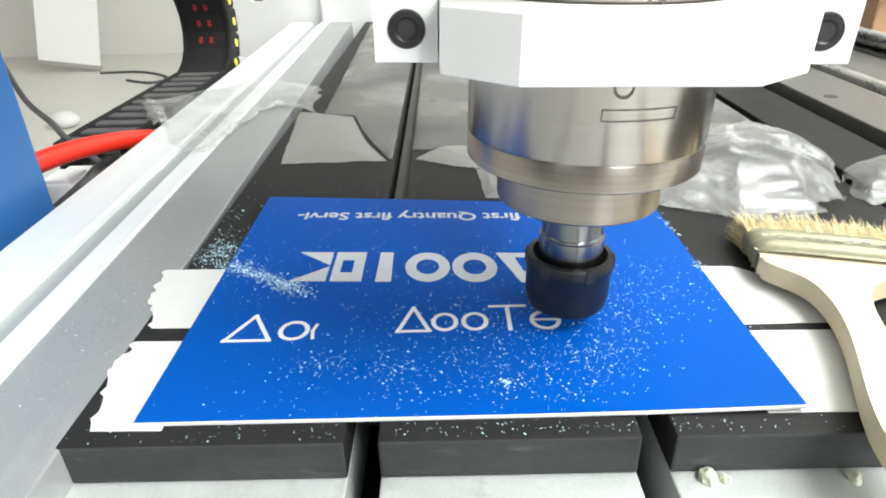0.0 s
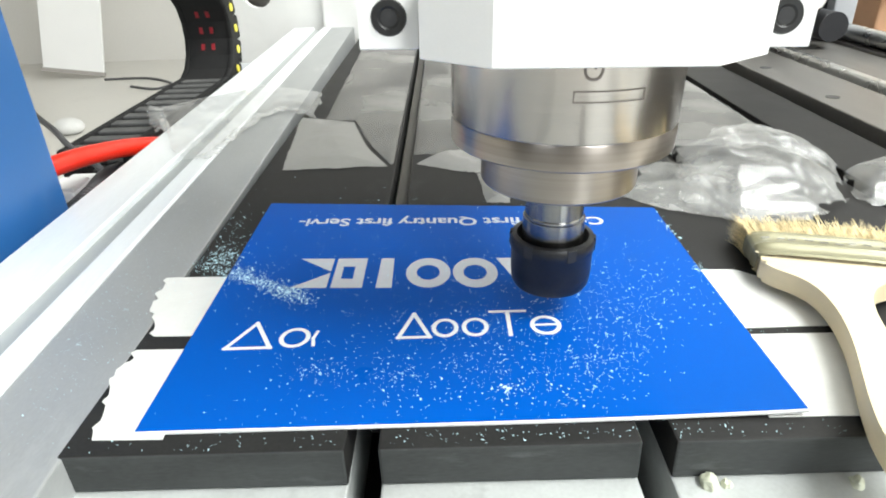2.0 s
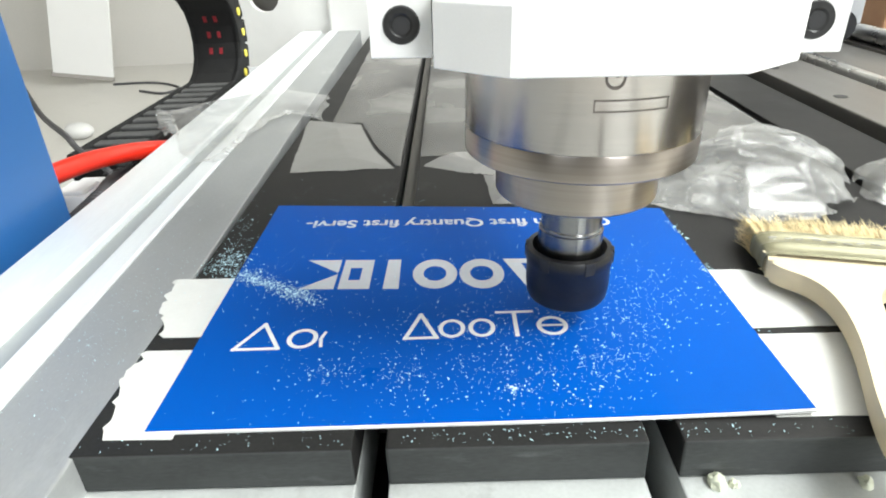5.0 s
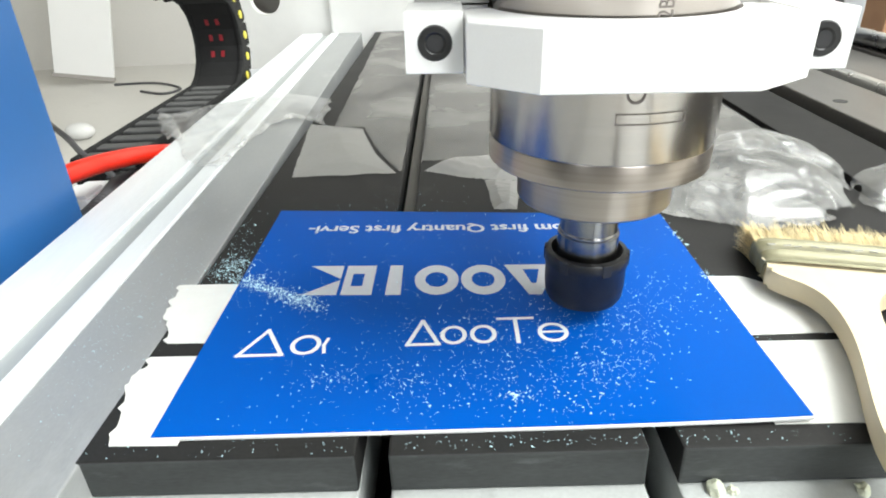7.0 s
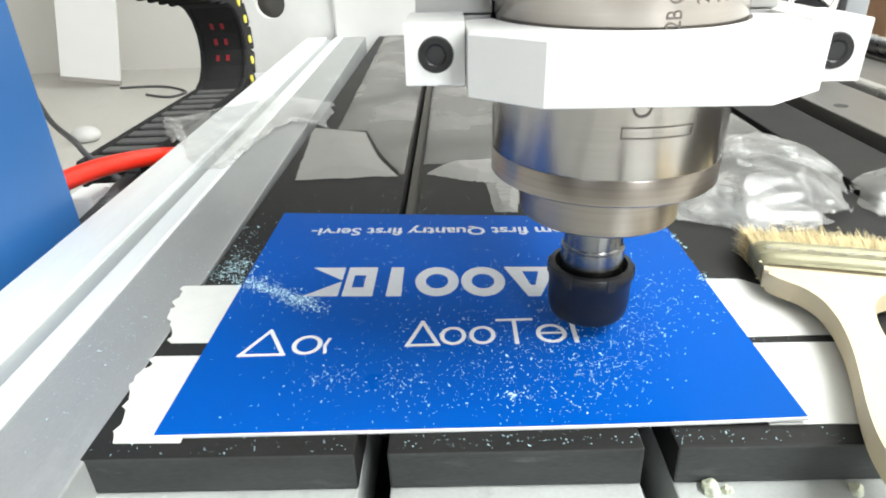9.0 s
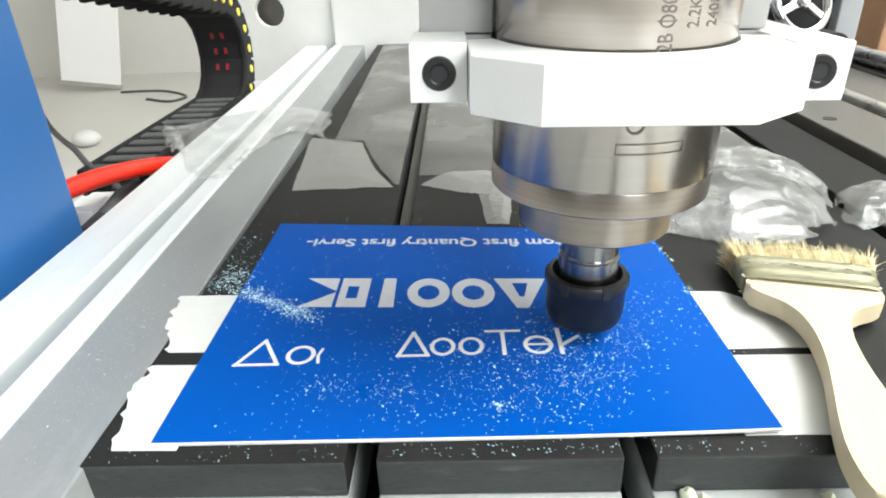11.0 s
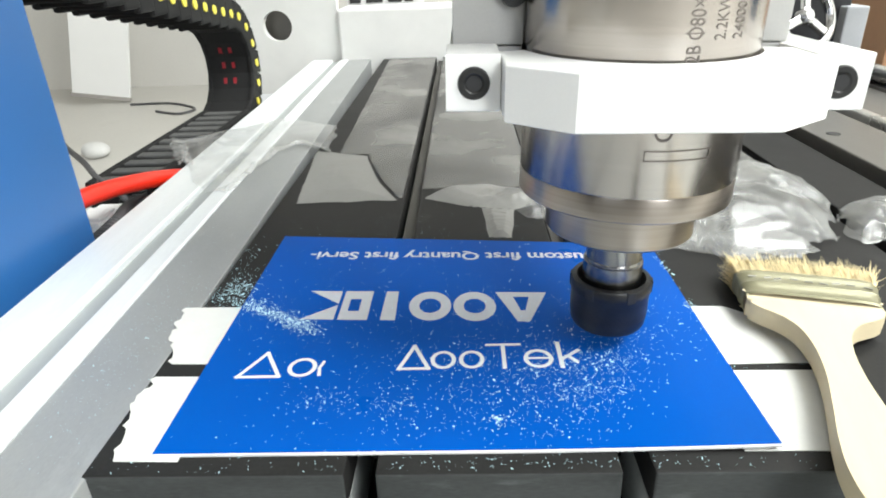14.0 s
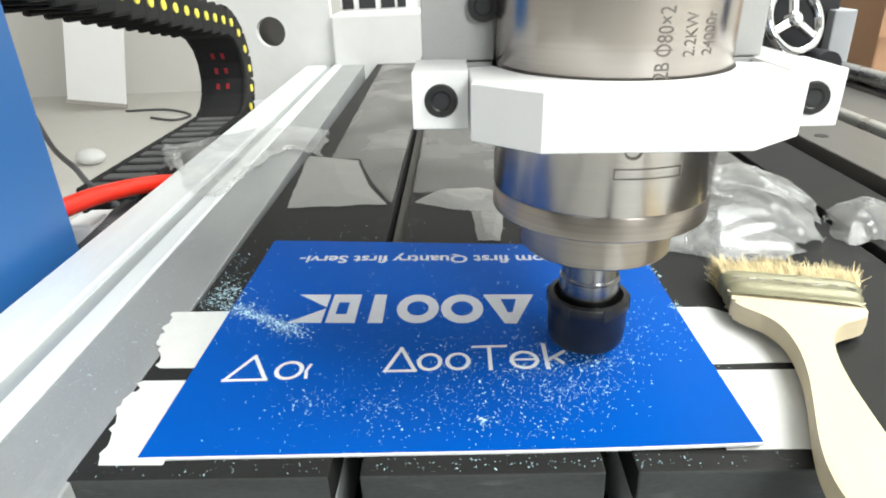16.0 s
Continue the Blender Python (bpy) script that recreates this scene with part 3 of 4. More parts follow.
# ---- the blue sheet and what is cut into it ----
def sheet():
    """Blue two-ply sheet, its front corner lifted a little."""
    s = thing("engraving_sheet", "glossy blue two-ply engraving sheet taped to the bed", "sheet")
    corners = ((-0.1048, 0.1605), (0.1122, 0.1612), (0.1122, 0.3245), (-0.1055, 0.3475))

    def grid(z0, z1, inset):
        bm = bmesh.new()
        nx, ny = 24, 20
        rows = []
        for top in (0, 1):
            layer = []
            for j in range(ny + 1):
                line = []
                for i in range(nx + 1):
                    u, v = i / nx, j / ny
                    a = Vector(corners[0]).lerp(Vector(corners[1]), u)
                    b = Vector(corners[3]).lerp(Vector(corners[2]), u)
                    p = a.lerp(b, v)
                    lift = 0.0014 * max(0, u - 0.55) ** 2 / 0.2 * max(0, 0.75 - v) ** 2 / 0.56
                    line.append(bm.verts.new((p.x, p.y + inset * (1 if j == 0 else 0), (z1 if top else z0) + lift)))
                layer.append(line)
            rows.append(layer)
        for j in range(ny):
            for i in range(nx):
                bm.faces.new((rows[1][j][i], rows[1][j][i + 1], rows[1][j + 1][i + 1], rows[1][j + 1][i]))
                bm.faces.new((rows[0][j][i], rows[0][j + 1][i], rows[0][j + 1][i + 1], rows[0][j][i + 1]))
        edge = [(0, i) for i in range(nx)] + [(j, nx) for j in range(ny)] + [(ny, i) for i in range(nx, 0, -1)] + [(j, 0) for j in range(ny, 0, -1)]
        for k in range(len(edge)):
            (j0, i0), (j1, i1) = edge[k], edge[(k + 1) % len(edge)]
            bm.faces.new((rows[0][j0][i0], rows[0][j1][i1], rows[1][j1][i1], rows[1][j0][i0]))
        return bm

    part("core", grid(0.0004, 0.00125, 0.0), "sheet_core", s, "white core showing at the cut edge")
    part("face", grid(0.00126, 0.0015, 0.0008), "blue_sheet", s, "glossy blue face", True)
    return s


SHEET = sheet()
TOP = 0.00158


def loop(outline, inner, z=TOP, bm=None):
    bm = bm or bmesh.new()
    o = [bm.verts.new((x, y, z)) for x, y in outline]
    i = [bm.verts.new((x, y, z)) for x, y in inner]
    n = len(o)
    for k in range(n):
        bm.faces.new((o[k], o[(k + 1) % n], i[(k + 1) % n], i[k]))
    return bm


def oval(cx, cy, rx, ry, n=28, a0=0.0):
    return [(cx + rx * math.cos(a0 + 2 * math.pi * k / n), cy + ry * math.sin(a0 + 2 * math.pi * k / n)) for k in range(n)]


def bar(points, w, z=TOP, bm=None):
    """A cut stroke of width w through the points."""
    bm = bm or bmesh.new()
    for k, ((x0, y0), (x1, y1)) in enumerate(zip(points, points[1:])):
        z += 0.00003 * min(k, 1)
        d = Vector((x1 - x0, y1 - y0)).normalized() * w / 2
        n = Vector((-d.y, d.x))
        bm.faces.new([bm.verts.new((x, y, z)) for x, y in ((x0 - d.x + n.x, y0 - d.y + n.y), (x0 - d.x - n.x, y0 - d.y - n.y), (x1 + d.x - n.x, y1 + d.y - n.y), (x1 + d.x + n.x, y1 + d.y + n.y))])
    return bm


def sheet_print():
    """The printed emblem of plain shapes, and the printed line that reads from the far side."""
    lo, hi = 0.2490, 0.2765
    mid = (lo + hi) / 2
    ry = (hi - lo) / 2

    def put(bm):
        for v in bm.verts:
            v.co.x = -0.0735 + (v.co.x + 0.080) * 0.9215
            v.co.y -= 0.052 * (v.co.x + 0.072)
        part("emblem_shape", bm, "print", SHEET, "silver printed emblem shape")

    put(loop([(0.0225, hi), (0.0500, hi), (0.0385, lo), (0.0325, lo)], [(0.0318, hi - 0.0045), (0.0402, hi - 0.0045), (0.0372, lo + 0.010), (0.0348, lo + 0.010)]))
    for cx in (0.0110, -0.0125):
        put(loop(oval(cx, mid, 0.0112, ry), oval(cx, mid, 0.0058, ry * 0.50)))
    put(prism([(-0.0378, lo), (-0.0300, lo), (-0.0305, hi), (-0.0372, hi)], TOP - 0.00002, TOP))
    put(loop([(-0.0600, lo), (-0.0445, lo), (-0.0445, hi), (-0.0600, hi)], [(-0.0560, lo + 0.008), (-0.0500, lo + 0.008), (-0.0500, hi - 0.008), (-0.0560, hi - 0.008)]))
    put(prism([(-0.0620, lo), (-0.0800, lo), (-0.0620, mid)], TOP - 0.00002, TOP))
    put(prism([(-0.0620, hi), (-0.0620, mid + 0.001), (-0.0800, hi)], TOP - 0.00002, TOP))

    bm, a, b = text_mesh("Custom first Quantry first Servi-", 0.0125, bold=0.00028)
    for v in bm.verts:
        u = (v.co.x - a) / (b - a)
        v.co = Vector((0.0810 - u * 0.1645, 0.3140 - v.co.y * 1.05 + u * 0.0095, TOP))
    part("printed_line", bm, "line_print", SHEET, "white printed lettering")


sheet_print()


def cut_marks():
    """White cut shapes: a first trial at one side, the present row under the tool."""
    w = 0.0017
    b0, b1 = 0.2045, 0.2215
    part("cut_shape", bar([(-0.0890, b0), (-0.0805, b1), (-0.0715, b0), (-0.0890, b0)], w), "sheet_core", SHEET, "white cut shape")
    part("cut_shape", loop(oval(-0.0630, b0 + 0.0062, 0.0062, 0.0066), oval(-0.0630, b0 + 0.0062, 0.0043, 0.0048)), "sheet_core", SHEET)
    part("cut_shape", bar([(-0.0548, b0 + 0.0008), (-0.0556, b0 + 0.0055), (-0.0545, b0 + 0.0098)], w * 0.8), "sheet_core", SHEET)
    b0, b1 = 0.2085, 0.2250
    part("cut_shape", bar([(-0.0222, b0), (-0.0165, b1), (-0.0098, b0), (-0.0222, b0)], w), "sheet_core", SHEET)
    for cx in (-0.0038, 0.0082):
        part("cut_shape", loop(oval(cx, b0 + 0.0060, 0.0054, 0.0064), oval(cx, b0 + 0.0060, 0.0036, 0.0046)), "sheet_core", SHEET)
    part("cut_shape", bar([(0.0218, b0), (0.0218, b1)], w), "sheet_core", SHEET)
    part("cut_shape", bar([(0.0150, b1), (0.0288, b1)], w, z=TOP + 0.00003), "sheet_core", SHEET)
    part("cut_shape", loop(oval(0.0362, b0 + 0.0060, 0.0062, 0.0066), oval(0.0362, b0 + 0.0060, 0.0044, 0.0048)), "sheet_core", SHEET)
    part("cut_shape", bar([(0.0310, b0 + 0.0062), (0.0412, b0 + 0.0062)], w * 0.8, z=TOP + 0.00003), "sheet_core", SHEET)


cut_marks()


def late_stroke(points, w):
    """A stroke that the tool opens during the clip: it comes up out of the sheet."""
    bm = bar(points, w, z=0.0)
    ob = part("late_cut", bm, "sheet_core", None, "")
    return tagged(ob, "fresh white cut stroke in the blue sheet", "cut")


LATE = [
    (late_stroke([(0.0455, 0.2085), (0.0455, 0.2255)], 0.0019), 7.2),
    (late_stroke([(0.0462, 0.2140), (0.0535, 0.2200)], 0.0018), 9.6),
    (late_stroke([(0.0488, 0.2160), (0.0545, 0.2085)], 0.0018), 10.9),
]


# ---- tape, brush, wrap ----
def tape(name, pts, label):
    random.seed(len(pts) * 7 + int(pts[0][0] * 1000))
    out = []
    for k, (x, y, torn) in enumerate(pts):
        x2, y2, _ = pts[(k + 1) % len(pts)]
        out.append((x, y))
        if torn:
            n = 9
            for j in range(1, n):
                t = j / n
                out.append((x + (x2 - x) * t + random.uniform(-0.0016, 0.0016), y + (y2 - y) * t + random.uniform(-0.0010, 0.0010)))
    return tagged(finish(prism(out, 0.00012, 0.0004), name, "tape"), label, "tape", "tape strips")


tape("tape_strip", [(-0.1350, 0.2640, 1), (-0.1320, 0.2400, 1), (-0.1215, 0.2162, 0), (-0.095, 0.2155, 0), (-0.095, 0.2630, 0)], "torn white masking tape strip under the sheet")
tape("tape_strip", [(-0.1245, 0.2072, 1), (-0.1262, 0.1880, 1), (-0.1180, 0.1590, 0), (-0.095, 0.1585, 0), (-0.095, 0.2066, 0)], "torn white masking tape strip under the sheet")
tape("tape_strip", [(0.100, 0.2570, 0), (0.1275, 0.2560, 1), (0.1500, 0.2380, 1), (0.1560, 0.2105, 0), (0.100, 0.2102, 0)], "wide white masking tape strip under the sheet")
tape("tape_strip", [(0.100, 0.2062, 0), (0.1470, 0.2055, 0), (0.1470, 0.1800, 1), (0.1330, 0.1608, 0), (0.100, 0.1612, 0)], "wide white masking tape strip under the sheet")


def brush():
    b = thing("paint_brush", "flat paint brush with pale wooden handle and bristles", "brush", at=(0.1612, 0.2465, 0.0))
    b.rotation_euler = (0, 0, radians(-15.5))
    # local: +y to the bristles, -y along the handle
    half = [(0.0225, 0.002), (0.0258, -0.004), (0.0268, -0.009), (0.0266, -0.0130), (0.0225, -0.0180), (0.0145, -0.0240), (0.0095, -0.0320), (0.0072, -0.042), (0.0064, -0.052),
            (0.0068, -0.066), (0.0086, -0.082), (0.0106, -0.098), (0.0112, -0.112), (0.0092, -0.125), (0.0045, -0.132)]
    ring = [Vector(p) for p in half + [(-x, y) for x, y in reversed(half)]]
    out = []
    for k in range(len(ring)):
        p0, p1, p2, p3 = ring[k - 1], ring[k], ring[(k + 1) % len(ring)], ring[(k + 2) % len(ring)]
        for j in range(4):
            t = j / 4
            p = 0.5 * (2 * p1 + (p2 - p0) * t + (2 * p0 - 5 * p1 + 4 * p2 - p3) * t * t + (3 * p1 - p0 - 3 * p2 + p3) * t ** 3)
            out.append((p.x, p.y))
    part("handle", prism(out, 0.0035, 0.0122, bevel=0.0022), "wood", b, "smooth pale wooden handle", True)
    # the ferrule is pressed: wider at the bristles, waisted at the wood
    f = bmesh.new()
    rings = []
    for y, w, t in ((-0.0075, 0.0276, 0.0056), (-0.0066, 0.0279, 0.0064), (-0.0052, 0.0276, 0.0060), (0.0000, 0.0284, 0.0066), (0.0012, 0.0288, 0.0073), (0.0026, 0.0287, 0.0067),
                    (0.0082, 0.0296, 0.0070), (0.0094, 0.0300, 0.0076), (0.0108, 0.0299, 0.0071), (0.0122, 0.0302, 0.0073)):
        line = []
        for k in range(40):
            a = 2 * math.pi * k / 40
            ca, sa = math.cos(a), math.sin(a)
            line.append(f.verts.new((w * math.copysign(abs(ca) ** 0.28, ca), y, 0.0081 + t * math.copysign(abs(sa) ** 0.5, sa))))
        rings.append(line)
    for a, c in zip(rings, rings[1:]):
        for k in range(40):
            f.faces.new((a[k], a[(k + 1) % 40], c[(k + 1) % 40], c[k]))
    part("ferrule", f, "ferrule", b, "tarnished pressed tin ferrule", True)
    random.seed(5)
    for k in range(9):
        x = -0.0235 + k * 0.0059 + random.uniform(-0.001, 0.001)
        m = pose(x, 0.0055 + random.uniform(-0.0010, 0.0010), 0.0147, 0, 0, random.uniform(-20, 20))
        part("staple", moved(box(-0.0017, 0.0017, -0.0004, 0.0004, -0.0002, 0.0005), m), "chrome", b, "bright staple")
    bm = bmesh.new()
    tufts = [(random.uniform(-0.0300, 0.0300), random.gauss(0, 0.0026), random.gauss(0, 0.0024)) for _ in range(70)]
    for k in range(5200):
        x = random.uniform(-0.0290, 0.0290)
        z = random.uniform(0.0022, 0.0142)
        _, lean, more = min(tufts, key=lambda q: abs(q[0] - x + random.gauss(0, 0.0012)))
        ln = (random.uniform(0.0175, 0.0245) + more) * (1 - 0.14 * abs(x) / 0.03)
        if random.random() < 0.05:
            ln *= random.uniform(1.05, 1.22)
        dx = x * random.uniform(0.04, 0.17) + 0.6 * lean + random.gauss(0, 0.0011)
        dz = random.gauss(-0.0010, 0.0016)
        r = random.uniform(0.00010, 0.00019)
        p0, p1, p2 = Vector((x, 0.0105, z)), Vector((x + dx * 0.4, 0.0105 + ln * 0.55, z + dz * 0.3)), Vector((x + dx + random.gauss(0, 0.0008), 0.0105 + ln, max(0.0006, z + dz)))
        rings = []
        for p, rr in ((p0, r), (p1, r), (p2, r * 0.35)):
            rings.append([bm.verts.new(p + Vector((rr * math.cos(a), 0, rr * math.sin(a)))) for a in (0.5, 2.6, 4.7)])
        for a, c in zip(rings, rings[1:]):
            for j in range(3):
                bm.faces.new((a[j], a[(j + 1) % 3], c[(j + 1) % 3], c[j]))
    tagged(part("bristles", bm, "bristle", b, "straw coloured hog bristles"), kind="stuff")
    return b


brush()


def wrap_sheet(name, outline, label, material, height, scale, seed, z=0.0008, n=70, fold=1.0, power=1.0, ragged=0.006, crisp=0.0):
    """Crumpled plastic wrap: a fine grid cut to a loose outline and creased by folded noise."""
    xs, ys = [p[0] for p in outline], [p[1] for p in outline]
    x0, x1, y0, y1 = min(xs), max(xs), min(ys), max(ys)
    bm = bmesh.new()

    def inside(x, y):
        c = False
        for k in range(len(outline)):
            (ax, ay), (bx, by) = outline[k], outline[k - 1]
            if (ay > y) != (by > y) and x < (bx - ax) * (y - ay) / (by - ay) + ax:
                c = not c
        return c

    def edge(x, y):
        best = 9
        for k in range(len(outline)):
            a, b = Vector(outline[k]), Vector(outline[k - 1])
            p = Vector((x, y))
            t = max(0, min(1, (p - a).dot(b - a) / (b - a).length_squared))
            best = min(best, (a.lerp(b, t) - p).length)
        return best

    def facets(x, y, k):
        """Flat facets with straight creases: random heights on a lattice, joined by triangles."""
        i, j = math.floor(x), math.floor(y)
        u, v = x - i, y - j
        h = [noise.cell((i + a + 0.5, j + b + 0.5, seed * 7 + k)) for a, b in ((0, 0), (1, 0), (0, 1), (1, 1))]
        if u + v < 1:
            return h[0] + u * (h[1] - h[0]) + v * (h[2] - h[0])
        return h[3] + (1 - u) * (h[2] - h[3]) + (1 - v) * (h[1] - h[3])

    m = int(n * (y1 - y0) / (x1 - x0)) + 1
    grid = {}
    for i in range(n + 1):
        for j in range(m + 1):
            x, y = x0 + (x1 - x0) * i / n, y0 + (y1 - y0) * j / m
            wob = ragged * noise.noise((x * 60, y * 60, seed))
            if inside(x + wob, y - wob):
                p = Vector((x * scale, y * scale, seed))
                q = p + 0.6 * Vector((noise.noise(p * 0.7), noise.noise(p * 0.7 + Vector((5, 2, 1))), 0))
                h = 1 - abs(noise.noise(q)) * 2
                h2 = 1 - abs(noise.noise(q * 2.7 + Vector((3, 1, 7)))) * 2
                h3 = 1 - abs(noise.noise(q * 6.1)) * 2
                e = min(1, edge(x, y) / (0.25 * min(x1 - x0, y1 - y0) + 1e-6)) ** power
                if crisp:
                    g = q + 0.5 * Vector((noise.noise(p * 1.7), noise.noise(p * 1.7 + Vector((2, 9, 4))), 0))
                    big = facets(g.x * 0.9 * crisp, g.y * 0.9 * crisp, 0)
                    mid = facets(g.x * 2.1 * crisp + g.y * 0.8, g.y * 2.1 * crisp - g.x * 0.8, 1)
                    fine = facets(g.y * 5.0 * crisp, g.x * 5.0 * crisp + g.y, 2)
                    zz = z + height * max(0.03, e * (0.5 + 0.42 * big + fold * (0.20 * mid + 0.07 * fine)))
                else:
                    zz = z + height * max(0.03, e * (0.5 + 0.35 * h + fold * (0.20 * h2 + 0.09 * h3)))
                grid[i, j] = bm.verts.new((x, y, zz))
    for i in range(n):
        for j in range(m):
            q = [grid.get(k) for k in ((i, j), (i + 1, j), (i + 1, j + 1), (i, j + 1))]
            if all(q):
                bm.faces.new((q[0], q[1], q[2]))
                bm.faces.new((q[0], q[2], q[3]))
    loose = [v for v in bm.verts if not v.link_faces]
    bmesh.ops.delete(bm, geom=loose, context="VERTS")
    return tagged(finish(bm, name, material, smooth=not crisp), label, "plastic wrap", "plastic wrap")


wrap_sheet("plastic_wrap", [(0.126, 0.325), (0.150, 0.303), (0.192, 0.303), (0.214, 0.318), (0.236, 0.362), (0.240, 0.402), (0.236, 0.440), (0.222, 0.462), (0.196, 0.452), (0.150, 0.410)], "crumpled clear plastic wrap heaped on the bed", "film", 0.024, 20, 1.3, n=150, fold=0.75, power=0.45, crisp=1.15)
wrap_sheet("plastic_wrap", [(0.222, 0.330), (0.228, 0.318), (0.248, 0.318), (0.276, 0.350), (0.290, 0.366), (0.280, 0.376), (0.262, 0.372), (0.240, 0.366)], "small crumpled clear wrap ball on the bed", "film", 0.017, 34, 4.1, n=90, fold=0.8, power=0.5, crisp=1.0)
wrap_sheet("plastic_wrap", [(0.096, 0.345), (0.118, 0.322), (0.160, 0.300), (0.205, 0.310), (0.190, 0.385), (0.130, 0.400)], "thin clear wrap spread flat on the bed", "film", 0.007, 30, 8.0, n=90, crisp=0.9)
wrap_sheet("plastic_wrap", [(-0.0240, 0.409), (0.010, 0.390), (0.040, 0.384), (0.062, 0.396), (0.060, 0.414), (0.025, 0.436), (-0.005, 0.434)], "curled edge of protective film", "film_milky", 0.006, 30, 2.2, n=70, ragged=0.002)
wrap_sheet("plastic_wrap", [(0.018, 0.388), (0.0205, 0.3400), (0.0350, 0.3385), (0.040, 0.384)], "short flap of protective film", "film_milky", 0.0025, 40, 3.2, n=40, ragged=0.001)
wrap_sheet("plastic_wrap", [(0.040, 0.382), (0.048, 0.366), (0.062, 0.370), (0.064, 0.396)], "twisted scrap of clear wrap", "film", 0.010, 60, 9.2, n=40, crisp=1.0)
wrap_sheet("plastic_wrap", [(-0.1130, 0.4055), (-0.0405, 0.4065), (-0.0550, 0.440), (-0.0648, 0.470), (-0.0772, 0.5177), (-0.1265, 0.538)], "folded back flap of protective film", "film_milky", 0.003, 14, 6.0, n=80, fold=0.4, ragged=0.0012)
wrap_sheet("plastic_wrap", [(-0.262, 0.575), (-0.232, 0.505), (-0.205, 0.452), (-0.188, 0.430), (-0.172, 0.436), (-0.168, 0.465), (-0.160, 0.530), (-0.146, 0.560), (-0.112, 0.532), (-0.118, 0.62), (-0.190, 0.66)], "wrinkled clear wrap draped over the edge rail", "film_drape", 0.009, 18, 5.5, z=0.0022, n=110, fold=0.9, power=0.5, crisp=0.9)
wrap_sheet("plastic_wrap", [(-0.190, 0.428), (-0.170, 0.432), (-0.165, 0.460), (-0.160, 0.528), (-0.146, 0.556), (-0.108, 0.524), (-0.112, 0.538), (-0.146, 0.568), (-0.166, 0.545), (-0.174, 0.465), (-0.178, 0.442)], "torn curled rim of protective film", "film", 0.0075, 40, 3.4, z=0.0015, n=120, fold=1.0, power=0.4, ragged=0.004, crisp=1.2)
wrap_sheet("plastic_wrap", [(-0.281, 0.590), (-0.262, 0.578), (-0.224, 0.500), (-0.236, 0.498), (-0.258, 0.535)], "pointed corner of wrap sticking out past the rail", "film", 0.016, 30, 7.7, z=0.001, n=60, fold=1.2, power=0.4, crisp=1.0)
FILMS = (
    [(-0.1030, 0.522), (-0.0772, 0.519), (-0.0640, 0.472), (-0.0540, 0.442), (-0.0400, 0.4075), (-0.0362, 0.4070), (-0.0362, 1.075), (-0.1150, 1.075)],
    [(-0.0248, 0.430), (0.0568, 0.430), (0.0568, 1.075), (-0.0248, 1.075)],
    [(0.0680, 0.41), (0.1460, 0.41), (0.1460, 1.075), (0.0680, 1.075)],
    [(0.158, 0.43), (0.2358, 0.43), (0.2358, 1.075), (0.158, 1.075)],
)
for k, outline in enumerate(FILMS):
    wrap_sheet("plastic_wrap", outline, "clear protective film lying on a bed board", "film_flat", 0.0040, 9, 11.3 + k, z=0.0005, n=70, fold=0.5, power=0.3, ragged=0.0)


# ---- beyond the rail: chain, hose, cables ----
def drag_chain():
    c = thing("drag_chain", "black plastic cable drag chain with yellow dots", "drag chain")
    path = []
    r, zc, yc = 0.062, 0.043, 0.730
    y = 0.490
    while y < yc:
        path.append((y, zc - r, 0.0))
        y += 0.024
    k = 0
    for k in range(9):
        a = -math.pi / 2 + math.pi * k / 8
        path.append((yc + r * math.cos(a), zc + r * math.sin(a), a + math.pi / 2))
    y = yc - 0.024
    while y > 0.30:
        path.append((y, zc + r + (yc - y) * 0.17, math.pi))
        y -= 0.024
    xa, xb = -0.308, -0.250
    for y, z, a in path:
        m = Matrix.Translation((0, y, z)) @ Matrix.Rotation(a, 4, "X")
        bar_half = 0.0066 if a == 0 else 0.0119
        for x in (xa, xb - 0.007):
            bm = box(x, x + 0.007, -0.0135, 0.0135, -0.016, 0.016, 0.003, 2)
            bmesh.ops.transform(bm, matrix=m, verts=bm.verts)
            part("side_link", bm, "chain", c)
        for zz in (-0.0145, 0.0115):
            bm = box(xa + 0.006, xb - 0.006, -bar_half, bar_half, zz, zz + 0.003, 0.0008, 1)
            bmesh.ops.transform(bm, matrix=m, verts=bm.verts)
            part("cross_bar", bm, "chain_bar" if a == 0 else "chain", c)
        bm = lathe([(0.0046, 0.0), (0.0046, 0.0012)], 16, m=m @ Matrix.Translation((xb, 0, 0)) @ Matrix.Rotation(math.pi / 2, 4, "Y"))
        part("dot", bm, "yellow", c, "yellow dot")
        if 0.9 < a < 2.2:
            for x in (-0.288, -0.276):
                bm = box(x, x + 0.004, -0.0035, 0.0035, 0.0146, 0.0156)
                bmesh.ops.transform(bm, matrix=m, verts=bm.verts)
                part("mark", bm, "red_mark", c, "red moulded mark")
    part("tray", box(xa - 0.02, xb + 0.012, 0.0, 1.0, -0.045, -0.036), "grey_part", c, "grey sheet metal tray")
    return c


drag_chain()
h = thing("air_hose", "bright red air hose beside the rail", "hose")
part("tube", tube([(-0.296, 0.22, 0.006), (-0.272, 0.33, 0.012), (-0.260, 0.40, 0.011), (-0.252, 0.45, 0.004), (-0.245, 0.50, -0.008), (-0.240, 0.55, -0.024)], 0.0068, 20), "red_hose", h, "", True)
h = thing("cable", "dark corrugated cable lying beside the rail", "cable")
